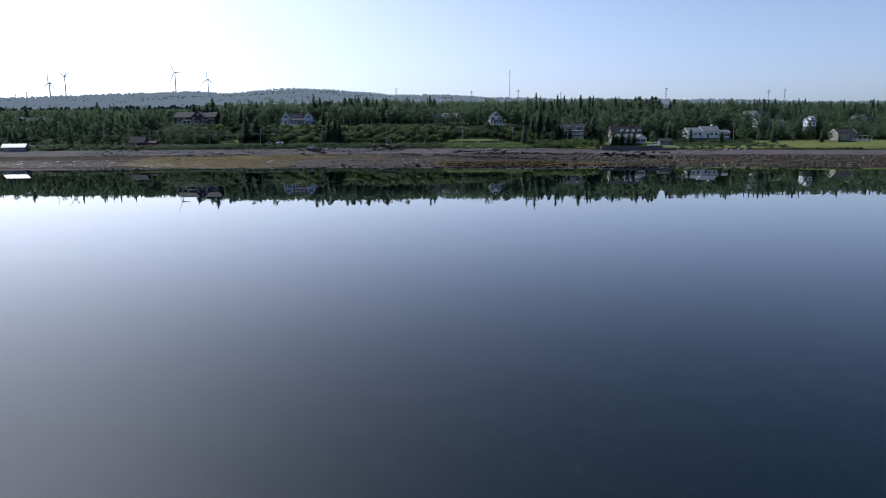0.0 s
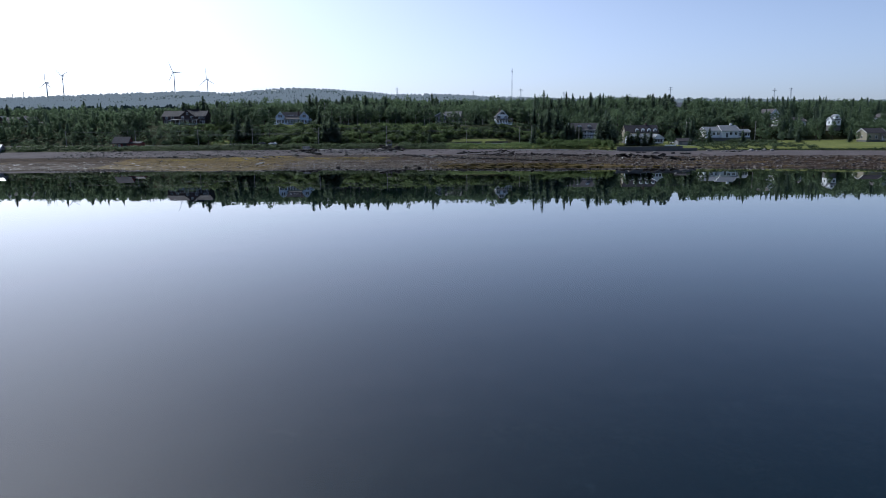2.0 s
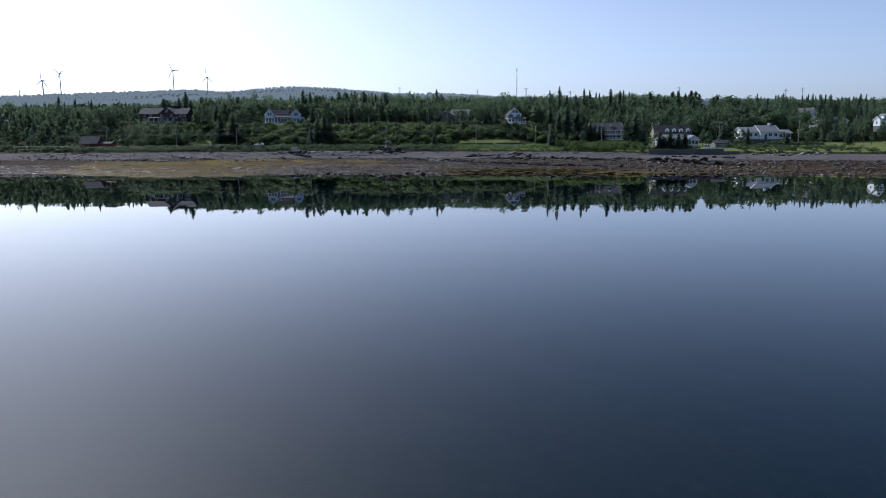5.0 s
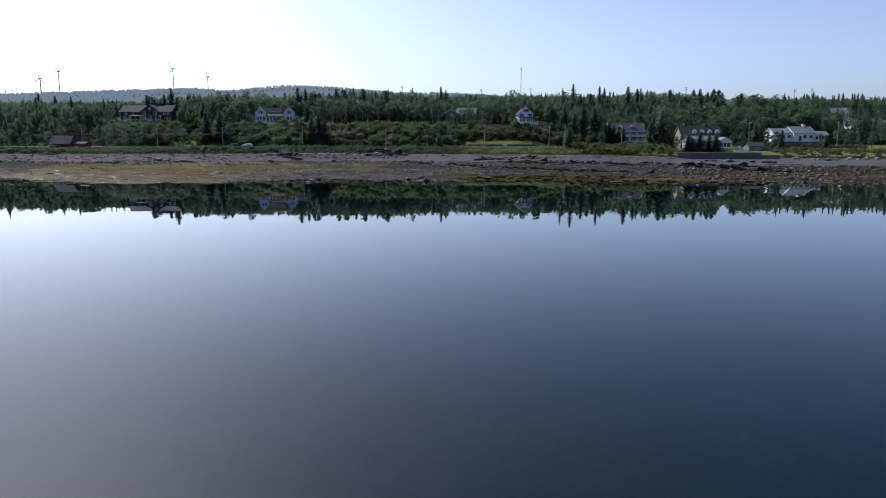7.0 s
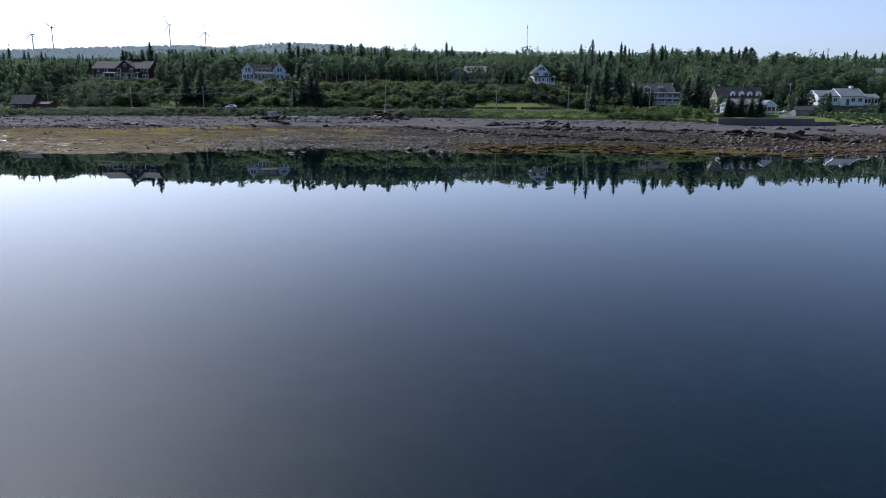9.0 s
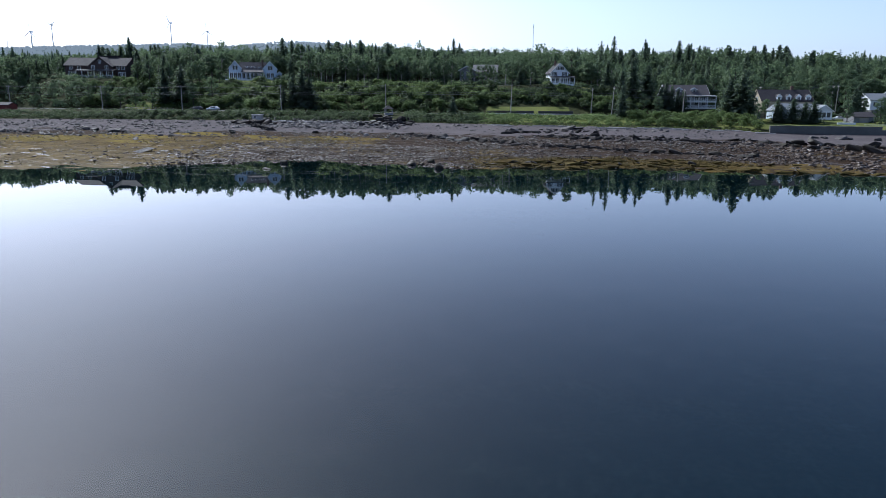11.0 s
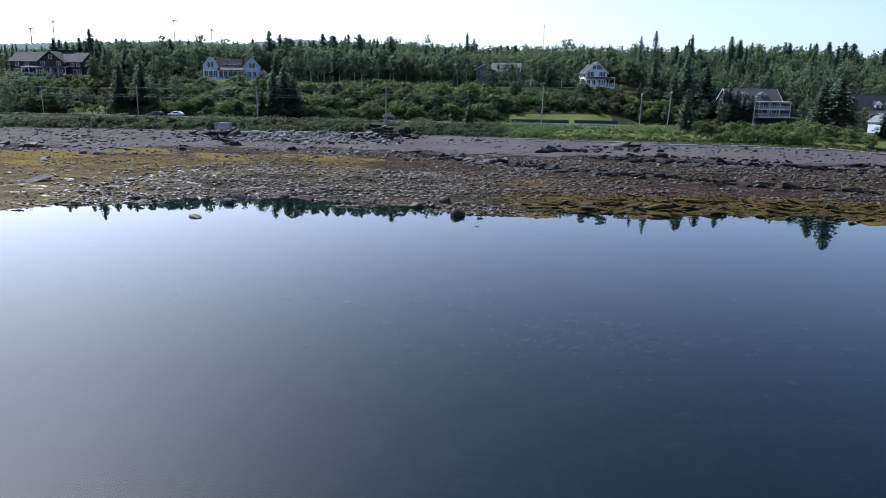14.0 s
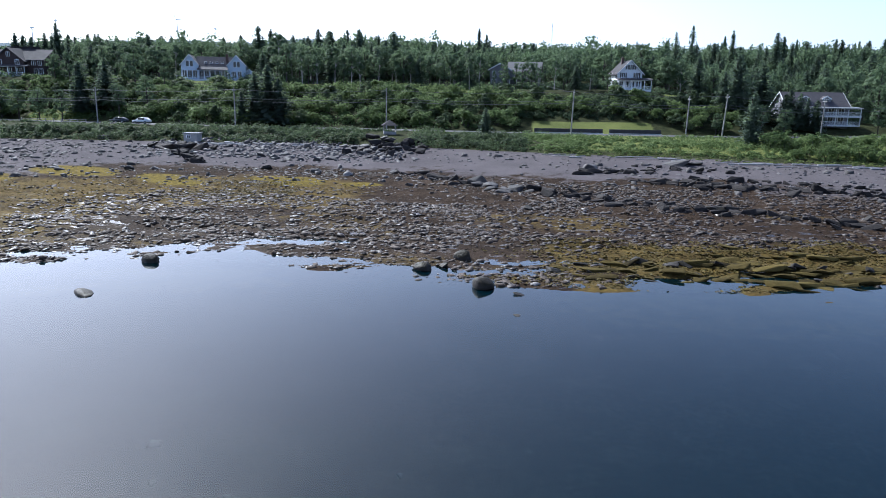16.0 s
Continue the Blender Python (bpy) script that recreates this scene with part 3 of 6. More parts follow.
gable(h, -3.2, 6.6, -1.6, 6, 0.4, 5.4, 9.2, "y", M_BROWN, M_ROOF_BROWN, 0.5, M_DARKWOOD)
for x in (-1.2, 4.4):
    window(h, x, -1.6, 5.0, 1.2, 1.4)
window(h, 1.7, -1.6, 7.4, 1.0, 1.2)
for x in (-12.2, -10.9, -9.6):
    window(h, x, 0, 2.4, 1.1, 1.6)
for x in (-11.5, -8.0, 8.6, 10.6):
    window(h, x, 0, 4.9, 1.1, 1.3)
for x in (9.2, 10.8):
    window(h, x, 0, 2.3, 1.2, 1.5)
for x in (-2, 1.7, 5.0):
    window(h, x, -1.6, 2.3, 1.3, 1.7)
porch(h, -7.5, 8.2, -4.4, -1.6, 0.9, 3.5, 7, roof=M_ROOF_GREY, slope=0.5)
part("deck_skirt", boxes((-7.5, 8.2, -4.3, -1.6, -2.6, 0.55)), M_DARKWOOD, h)
part("steps", boxes(*[(8.2 + 0.32 * k, 8.52 + 0.32 * k, -4.2, -2.6, -2.6, 0.72 - 0.18 * k) for k in range(10)]), M_POLE, h)
part("eave_dormer", boxes((-2.5, 5.6, 6.2, 9, 8.2, 9.9), (-3, 6, 5.8, 9.2, 9.9, 10.1)), M_ROOF_BROWN, h)

# blue-grey house with two gables
h = thing("blue_grey_house", (-93.5, 463, 18.9), "pale blue-grey clapboard house with two gables and skylights", "house", "houses on the hill", 14)
part("foundation", boxes((-10.7, 9.2, 0, 9, -2.5, 0.2)), M_CONCRETE, h)
gable(h, -6.0, 4.6, 1.2, 9.6, 0.1, 3.6, 7.2, "x", M_BLUEGREY, M_ROOF_GREY, 0.4)
gable(h, -10.6, -5.4, -0.4, 9, 0.1, 4.6, 7.6, "y", M_BLUEGREY, M_ROOF_GREY, 0.35, M_TRIM)
gable(h, 3.6, 9.2, -0.4, 9, 0.1, 4.6, 7.6, "y", M_BLUEGREY, M_ROOF_GREY, 0.35, M_TRIM)
gable(h, 9.2, 11.3, 1.5, 7, 0.1, 2.6, 3.4, "y", M_BLUEGREY, M_ROOF_GREY, 0.2, M_TRIM)
for x in (-8.6, -7.4, 5.9, 7.0):
    window(h, x, -0.4, 4.9, 0.85, 1.7, bars=0)
for x in (-9.6, -8.0, -6.4):
    window(h, x, -0.4, 1.7, 1.25, 2.2)
for x in (5.6, 7.3):
    window(h, x, -0.4, 1.7, 1.1, 2.0)
window(h, 10.2, 1.5, 1.5, 0.9, 1.2)
for k in range(6):
    window(h, -4.6 + k * 1.6, 1.2, 1.7, 1.15, 2.1)
porch(h, -5.4, 3.6, -1.0, 1.2, 0.2, 2.95, 6, roof=M_ROOF_GREY, rail=False, slope=0.9)
for k in range(4):
    q = pose(-3.4 + k * 1.75, 2.95, 5.42, 40.5)
    bm = bmesh.new()
    box(bm, -0.42, 0.42, -0.42, 0.42, -0.05, 0.09, q)
    s = part("skylight", bm, M_TRIM, h)
    bm = bmesh.new()
    box(bm, -0.34, 0.34, -0.34, 0.34, 0.05, 0.11, q)
    part("pane", bm, M_GLASS, s)
chimney(h, 3.3, 3.6, 5.5, 8.0, M_BRICK, 0.4)
part("deck", boxes((-12.0, 11.6, -3.4, -0.4, -0.55, 0.05)), M_TRIM, h, "white-edged terrace deck")
part("deck_skirt", boxes((-11.8, 11.4, -3.2, -0.4, -3.0, -0.56)), M_DARKWOOD, h)
bm = bmesh.new()
for k in range(9):
    c = -11.8 + k * 2.8
    box(bm, c - 0.05, c + 0.05, -3.35, -3.25, 0.05, 1.0)
box(bm, -11.9, 10.7, -3.34, -3.26, 0.95, 1.03)
part("railing", bm, M_TRIM, h)

# pale house half hidden among trees
h = thing("weathered_house", (1.5, 452, 17.6), "weathered grey house with a dull pale roof, half hidden by trees", "house", "houses on the hill", -8)
gable(h, -7.4, -1.5, 0, 9, 0, 5.6, 7.2, "y", M_GREYSIDING, M_ROOF_DULL, 0.6, M_TRIM)
gable(h, -2, 7.4, 2, 11, 0, 5.2, 7.9, "x", M_GREYSIDING, M_ROOF_DULL, 0.6)
for x in (-6.2, -4.4, -2.6):
    window(h, x, 0, 4.2, 1.0, 1.4)
for x in (-6.2, -2.6, ):
    window(h, x, 0, 1.8, 1.2, 1.5)
for x in (0.5, 3, 5.5):
    window(h, x, 2, 3.8, 1.1, 1.4)
porch(h, -1.5, 7.0, -0.4, 2, 0.3, 2.6, 5, roof=M_ROOF_DULL)

# white gabled house with dark shutters
h = thing("white_house", (33.0, 438, 17.6), "white clapboard gabled house with dark shutters and front porch", "house", "houses on the hill", 3)
part("foundation", boxes((-3.4, 3.4, 0, 10.5, -2.5, 0.2)), M_CONCRETE, h)
gable(h, -3.4, 3.4, 0, 10.5, 0.1, 4.6, 8.0, "y", M_WHITE, M_ROOF_BROWN, 0.5, M_TRIM)
for x in (-0.55, 0.75):
    window(h, x, 0, 6.3, 0.7, 1.3, shutters=M_DARKWOOD, bars=0)
for x in (-1.9, 1.9):
    window(h, x, 0, 4.1, 0.9, 1.35, shutters=M_DARKWOOD)
for x in (-2.4, -0.8, 0.8, 2.4):
    window(h, x, 0, 1.6, 1.0, 1.6)
for y in (2.5, 6, 9):
    window(h, -3.4, y, 4.0, 0.9, 1.4, "left", shutters=M_DARKWOOD)
    window(h, -3.4, y, 1.6, 0.9, 1.5, "left")
porch(h, -3.7, 5.6, -2.2, 0, 0.25, 2.65, 6, roof=M_ROOF_GREY, slope=0.45)
part("deck_skirt", boxes((-3.6, 5.5, -2.1, 0, -2.6, -0.06)), M_TRIM, h, "white lattice skirt")
part("side_porch", boxes((-4.6, -3.4, 2, 7, 2.5, 2.65), (-4.55, -4.42, 2.1, 2.23, 0, 2.5), (-4.55, -4.42, 6.8, 6.93, 0, 2.5)), M_TRIM, h)
chimney(h, -0.8, 6, 7.3, 8.9, M_BRICK, 0.35)

# grey house with two dormers and a two-storey veranda
h = thing("veranda_house", (78.2, 421, 9.3), "grey shingled house with two dormers and a white two-storey veranda", "house", "houses by the shore")
part("foundation", boxes((-8.1, 7.5, 0, 10, -2, 0.2)), M_CONCRETE, h)
gable(h, -8.0, 7.4, 0, 10, 0.1, 4.7, 8.3, "x", M_GREYSIDING, M_ROOF_GREY, 0.5, M_TRIM)
for x in (-3.2, 2.3):
    dormer(h, x, 1.6, 5, 5.5, 2.2, M_GREYSIDING, M_ROOF_GREY, 1.2, 0.6)
for z in (1.5, 3.6):
    for k in range(5):
        window(h, -4.8 + k * 2.6, 0, z, 1.3, 1.4)
for y in (3, 7):
    window(h, -8.0, y, 2.0, 1.1, 1.5, "left")
    window(h, -8.0, y, 4.4, 1.1, 1.4, "left")
window(h, -8.0, 5, 6.6, 0.9, 1.1, "left")
porch(h, -6.2, 9.4, -2.6, 0, 0.3, 2.3, 6)
porch(h, -6.2, 9.4, -2.6, 0, 2.6, 4.35, 6, roof=M_ROOF_PALE, slope=0.25, thick=0.35)
part("fascia", boxes((-6.3, 9.5, -2.66, -2.56, 2.28, 2.66)), M_TRIM, h)

# cream house with four dormers, its annex and sunroom
h = thing("dormered_house", (104, 395, 8.2), "cream house with dark roof and four small white dormers", "house", "houses by the shore")
part("foundation", boxes((-9.9, 6.9, 0, 8.4, -2, 0.2)), M_CONCRETE, h)
gable(h, -9.8, 6.8, 0, 8.4, 0.1, 4.4, 7.8, "x", M_CREAM, M_ROOF_BROWN, 0.4, M_CREAM)
for x in (-4.2, -1.0, 2.2, 5.4):
    dormer(h, x, 0.2, 3.2, 4.2, 1.6, M_WHITE, M_ROOF_BROWN, 1.4, 0.7)
for x in (-8.0, -5.5, 2.6, 5.4):
    window(h, x, 0, 2.2, 1.1, 1.4)
window(h, -9.8, 4.2, 4.8, 1.0, 1.3, "left")
chimney(h, 1.6, 4.6, 7.2, 8.9, M_BRICK, 0.4)
gable(h, -9.0, 1.5, -14, -5, -0.9, 1.6, 3.4, "x", M_WHITE, M_ROOF_PALE, 0.4)
gable(h, -0.6, 4.4, -18, -7, -1.1, 1.5, 3.2, "y", M_WHITE, M_ROOF_PALE, 0.35, M_TRIM)
part("link", boxes((-6, 0, -5, 0, -0.9, 1.8)), M_WHITE, h)
for x in (0.5, 1.9, 3.3):
    window(h, x, -18, 0.35, 1.15, 1.5, bars=0)
gable(h, -13.5, -9.8, -19, -13, -1.1, 1.6, 3.0, "y", M_BLUEGREY, M_ROOF_PALE, 0.3, M_TRIM)

# long white bungalow
h = thing("white_bungalow", (158, 425, 9.0), "long white bungalow with pale grey roofs and a white chimney", "house", "houses by the shore")
part("foundation", boxes((-11, 14, -1.5, 11, -2.5, 0.2)), M_CONCRETE, h)
gable(h, -11, -2, 0, 10, 0.1, 3.9, 6.1, "x", M_WHITE, M_ROOF_PALE, 0.5, M_TRIM)
gable(h, -2.6, 6.8, -1.8, 10, 0.1, 3.9, 6.9, "x", M_WHITE, M_ROOF_PALE, 0.5, M_TRIM)
gable(h, 6.6, 14, 0.5, 8, 0.1, 3.2, 4.7, "x", M_WHITE, M_ROOF_PALE, 0.4, M_TRIM)
chimney(h, 4.4, 4.6, 5.9, 7.8, M_TRIM, 0.6)
for x in (-9.2, -6.6, -4):
    window(h, x, 0, 2.4, 1.4, 1.4)
door(h, 0.2, -1.8, 0.3, M_CARDARK, 1.3, 2.4)
for x in (2.4, 5.2):
    window(h, x, -1.8, 2.4, 1.5, 1.4)
for k in range(5):
    window(h, 7.6 + k * 1.4, 0.5, 1.9, 1.1, 1.6, bars=0)
window(h, -11, 3, 2.3, 1.2, 1.4, "left")
window(h, -11, 7, 2.3, 1.2, 1.4, "left")


def village_house(name, at, w, d, ze, zr, wall, roof, label, turn=0, axis="x", lean=0):
    h = thing(name, at, label, "house", "houses in the village", turn)
    part("foundation", boxes((-w / 2, w / 2, 0, d, -3, 0.1)), M_CONCRETE, h)
    gable(h, -w / 2, w / 2, 0, d, 0, ze, zr, axis, wall, roof, 0.4, M_TRIM)
    n = max(2, int(w / 3))
    for z in ([1.6, 4.2] if ze > 4.5 else [1.7]):
        for k in range(n):
            window(h, -w / 2 + w * (k + 0.5) / n, 0, z, 1.1, 1.3)
    window(h, -w / 2, d / 2, 1.8, 1.1, 1.3, "left")
    if lean:
        porch(h, -w / 2, w / 2 + lean, -2.2, 0, 0.2, 2.5, 5, roof=roof)
    return h


h = village_house("cream_house", (231, 405, 7.4), 11, 8, 3.9, 6.2, M_CREAM, M_ROOF_BROWN, "cream two-storey house with brown roof beside the lawn", 6)
porch(h, 2, 14, -2, 0, 0.2, 2.3, 5, roof=M_ROOF_GREY)
village_house("white_gabled_house", (216, 492, 18.5), 7.5, 10, 5.2, 8.2, M_WHITE, M_ROOF_GREY, "tall white gabled house among dark trees", 24, "y")
village_house("grey_roofed_house", (221, 478, 15.0), 18, 9, 3.6, 5.8, M_WHITE, M_ROOF_GREY, "white house with a long dark grey roof", 4)
h = village_house("blue_trimmed_house", (231.5, 446, 15.6), 5.2, 6.0, 3.2, 5.0, M_WHITE, M_ROOF_PALE, "white house with blue trim and a front dormer", 0)
dormer(h, 0, -0.6, 4, 3.9, 2.4, M_WHITE, M_ROOF_PALE, 1.5, 0.9)
village_house("small_white_house", (285, 482, 17.8), 8, 8, 3.0, 5.2, M_WHITE, M_ROOF_GREY, "small white house with grey roof among trees", 20, "y")
village_house("pale_roofed_house", (186, 589, 27.0), 8, 8, 5.0, 8.0, M_GREYSIDING, M_ROOF_PALE, "house with a pale roof showing over the trees", -6)
h = village_house("old_villa", (-270, 470, 18.4), 22, 10, 3.4, 6.2, M_BROWN, M_ROOF_GREY, "rambling dark villa with several grey roofs and a long veranda", 14, lean=5)
gable(h, -10, -4, -1, 8, 0, 3.6, 6.6, "y", M_BROWN, M_ROOF_PALE, 0.5, M_TRIM)
gable(h, 2, 8, -1, 8, 0, 3.8, 7.0, "y", M_BROWN, M_ROOF_GREY, 0.5, M_TRIM)

h = thing("red_barn", (-170, 398, 6.6), "weathered red boarded barn with a grey shingle roof", "barn")
gable(h, -6, 2.2, 0, 7, -1.5, 2.3, 5.4, "x", M_RED, M_ROOF_GREY, 0.4)
gable(h, 2.2, 8.6, 0.8, 6, -1.5, 2.1, 2.9, "x", M_RED, M_ROOF_BROWN, 0.2)
part("barn_door", boxes((-0.6, 1.4, -0.08, 0.02, -0.2, 2.0)), M_DARKWOOD, h)
for x in (-4.4, -2.4):
    window(h, x, 0, 1.1, 0.9, 1.0)
part("lean_to_roof", boxes((-6.3, 2.3, -1.6, 0, 2.2, 2.35)), M_ROOF_GREY, h)

h = thing("boathouse", (-225, 371, 4.9), "small weathered boathouse with a bright metal roof on the beach", "boathouse", turn=12)
gable(h, -5.5, 5.5, 0, 6, -0.6, 2.2, 3.9, "x", M_GREYSIDING, M_ROOF_PALE, 0.4)
part("boat_door", boxes((-4.8, -1.6, -0.08, 0.02, 0, 2.0)), M_POLE, h)
part("slipway", boxes((-5.2, -1.2, -6, -0.1, -0.9, -0.6)), M_CONCRETE, h)

h = thing("brown_garage", (120, 380, 5.9), "low brown garage with a shallow roof behind a white wall", "garage")
gable(h, -3.2, 3.2, 0, 6, -0.5, 2.1, 3.3, "x", M_GREYSIDING, M_ROOF_BROWN, 0.4)
part("garage_door", boxes((-1.4, 1.4, -0.06, 0.02, 0, 1.9)), M_POLE, h)

h = thing("beach_shed", (-70.8, 381.5, 4.9), "small weathered pale grey flat-roofed shed on the beach edge", "shed", turn=-6)
part("wall", boxes((-1.5, 1.5, 0, 2.2, -0.5, 1.9)), M_DRIFT, h)
part("roof", boxes((-1.7, 1.7, -0.2, 2.4, 1.9, 2.03)), M_ROOF_PALE, h)
window(h, -0.4, 0, 1.25, 0.7, 0.5)
h = thing("beach_box", (-90.4, 383, 4.6), "low dark timber box hut on the beach edge", "shed", turn=4)
part("wall", boxes((-1.2, 1.2, 0, 1.8, -0.5, 1.25)), M_DARKWOOD, h)
part("roof", boxes((-1.3, 1.3, -0.1, 1.9, 1.25, 1.36)), M_ROOF_BROWN, h)

h = thing("gazebo", (-29.5, 391, 6.6), "small open gazebo with a pyramid roof above the rocks", "gazebo", turn=10)
part("floor", boxes((-1.5, 1.5, -1.5, 1.5, -0.6, 0.1)), M_POLE, h)
for x in (-1.3, 1.3):
    for y in (-1.3, 1.3):
        part("post", boxes((x - 0.08, x + 0.08, y - 0.08, y + 0.08, 0.1, 2.3)), M_POLE, h)
part("rail", boxes((-1.35, 1.35, -1.36, -1.28, 0.3, 0.95), (-1.36, -1.28, -1.3, 1.3, 0.3, 0.95), (1.28, 1.36, -1.3, 1.3, 0.3, 0.95)), M_POLE, h)
bm = bmesh.new()
apex = bm.verts.new((0, 0, 3.4))
ring = [bm.verts.new(p) for p in ((-1.8, -1.8, 2.25), (1.8, -1.8, 2.25), (1.8, 1.8, 2.25), (-1.8, 1.8, 2.25))]
for k in range(4):
    bm.faces.new((ring[k], ring[(k + 1) % 4], apex))
bm.faces.new(ring[::-1])
part("roof", bm, M_ROOF_BROWN, h)

# sea wall, garden wall and fences of the shore houses
sea_wall = thing("sea_wall", (0, 0, 0), "grey concrete sea wall along the top of the beach", "sea wall", kind="structure")
for k in range(11):
    x0 = 79.5 + k * 3.4
    part("panel", boxes((x0, x0 + 3.38, 353, 353.6, 2.2, 6.0 if k < 9 else 5.2)), M_CONCRETE, sea_wall)
part("coping", boxes((79.4, 110.1, 352.9, 353.75, 6.004, 6.16)), M_CONCRETE, sea_wall)
f = thing("garden_wall", (0, 0, 0), "low white garden wall in front of the garage", "wall")
part("panel", boxes((107.5, 113, 371.6, 371.9, 5, 6.5)), M_TRIM, f)
part("panel", boxes((114.5, 126, 369.6, 369.9, 4.6, 6.0)), M_TRIM, f)
f = thing("road_fence", (0, 0, 0), "pale grey rail fence beside the road", "fence")
for k in range(9):
    x = -127 + k * 2.35
    y = float(road_line(np.array([x]))[0]) - 3.4
    part("post", boxes((x - 0.08, x + 0.08, y - 0.08, y + 0.08, 6.2, 8.1)), M_POLE, f)
for z in (7.5, 7.95):
    bm = bmesh.new()
    a, b = (-127.2, float(road_line(np.array([-127.2]))[0]) - 3.5), (-108, float(road_line(np.array([-108.0]))[0]) - 3.5)
    tube(bm, (*a, z), (*b, z), 0.045, 0.045, 5)
    part("rail", bm, M_POLE, f)
f = thing("guard_rail", (0, 0, 0), "long grey guard rail along the road below the lawn", "guard rail")
for x0, x1 in ((3.5, 19.5), (21, 33)):
    part("rail", boxes((x0, x1, 400.4, 400.55, 7.3, 7.5)), M_STEEL, f)
for k in range(11):
    x = 3.6 + k * 2.9
    part("post", boxes((x - 0.08, x + 0.08, 400.57, 400.7, 6.9, 7.5)), M_STEEL, f)
f = thing("retaining_wall", (0, 0, 0), "low dark timber wall holding up the lawn above the road", "wall")
for x0, x1 in ((3.5, 19.5), (21, 33)):
    for k in range(4):
        part("timber", boxes((x0, x1, 401.2 + 0.03 * (k % 2), 401.55, 7.0 + 0.34 * k, 7.33 + 0.34 * k)), M_DARKWOOD, f)

# the coast road
xs = np.arange(-420, 300.1, 4.0)
yr_ = road_line(xs)
rv, rf = [], []
for k, (x, y) in enumerate(zip(xs, yr_)):
    for off in (-3.0, 3.2):
        rv.append((x, y + off, max(ground_at(x, y + o) for o in (-3, 0, 3.2)) + 0.06))
    for off in (-3.0, 3.2):
        rv.append((x, y + off, rv[-2][2] - 0.5))
for k in range(len(xs) - 1):
    a, b = 4 * k, 4 * k + 4
    rf += [(a, b, b + 1, a + 1), (a, a + 2, b + 2, b), (a + 1, b + 1, b + 3, a + 3)]
road = finish("road", rv, rf, M_ASPHALT)
tagged(road, "narrow grey asphalt coast road", "road", kind="structure")


def car(name, at, turn, paint, label):
    c = thing(name, at, label, "car", "parked cars", turn)
    prof = [(-2.2, 0.35), (2.15, 0.35), (2.2, 0.75), (1.2, 0.92), (0.55, 1.42), (-1.3, 1.45), (-2.0, 0.95), (-2.25, 0.8)]
    bm = bmesh.new()
    rings = [[bm.verts.new((x, y * (0.92 if z > 1.2 else 1.0), z)) for x, z in prof] for y in (-0.87, 0.87)]
    for k in range(len(prof)):
        j = (k + 1) % len(prof)
        bm.faces.new((rings[0][k], rings[0][j], rings[1][j], rings[1][k]))
    bm.faces.new(rings[0][::-1])
    bm.faces.new(rings[1])
    bmesh.ops.recalc_face_normals(bm, faces=bm.faces)
    bmesh.ops.bevel(bm, geom=bm.edges[:], offset=0.06, segments=2, affect="EDGES")
    part("body", bm, paint, c, smooth=True)
    part("side_glass", boxes((-1.25, 0.5, -0.872, 0.872, 0.98, 1.36)), M_GLASS, c)
    for x in (-1.35, 1.4):
        for y in (-0.8, 0.8):
            bm = bmesh.new()
            tube(bm, (x, y - 0.1, 0.33), (x, y + 0.1, 0.33), 0.33, 0.33, 14)
            wheel = part("wheel", bm, M_RUBBER, c)
            bm = bmesh.new()
            tube(bm, (x, y - 0.115, 0.33), (x, y + 0.115, 0.33), 0.19, 0.19, 10)
            part("rim", bm, M_STEEL, wheel)
    return c


car("dark_car", (-100.6, 411.0, ground_at(-100.6, 411.0) + 0.1), 172, M_CARDARK, "dark parked car beside the coast road")
car("white_car", (-94.2, 409.8, ground_at(-94.2, 409.8) + 0.1), 172, M_CARWHITE, "white parked car beside the coast road")
car("white_car", (118.5, 392, ground_at(118.5, 392)), 160, M_CARWHITE, "white car parked behind the garage")

# ---- poles and cables ----


def utility_pole(at, top, lean=0.0, label="grey weathered timber utility pole with a crossarm"):
    p = thing("utility_pole", at, label, "utility pole", "poles along the road")
    hgt = top - at[2]
    bm = bmesh.new()
    tube(bm, (0, 0, -1), (lean, 0, hgt), 0.17, 0.12, 9)
    part("pole", bm, M_POLE, p)
    part("crossarm", boxes((lean - 0.07, lean + 0.07, -1.1, 1.1, hgt - 0.75, hgt - 0.6)), M_POLE, p)
    for y in (-0.95, 0.0, 0.95):
        bm = bmesh.new()
        tube(bm, (lean, y, hgt - 0.6), (lean, y, hgt - 0.42), 0.05, 0.04, 6)
        part("insulator", bm, M_STEEL, p)
    return Vector((at[0] + lean, at[1], top))


tops = []
for x, y, zt, lean in ((-212, 420, 15.6, 0), (-172, 417, 15.7, 0.1), (-135.9, 413.6, 15.8, -0.1), (-104.7, 408.3, 16.0, 0.1), (-67.5, 401.1, 16.5, 0.0), (-31.2, 399.5, 16.9, 0.0),
                       (10.9, 393, 17.3, 0.25), (44.4, 393.6, 16.8, 0.5), (71.5, 405, 16.2, 0.1), (101, 413, 17.6, -0.1), (138, 432, 18.5, 0.2)):
    tops.append(utility_pole((x, y, ground_at(x, y)), zt, lean))
utility_pole((39.6, 404, ground_at(39.6, 404)), 16.2, 0.2)
lp = utility_pole((167.8, 409.3, ground_at(167.8, 409.3)), 18.2, 0.0)


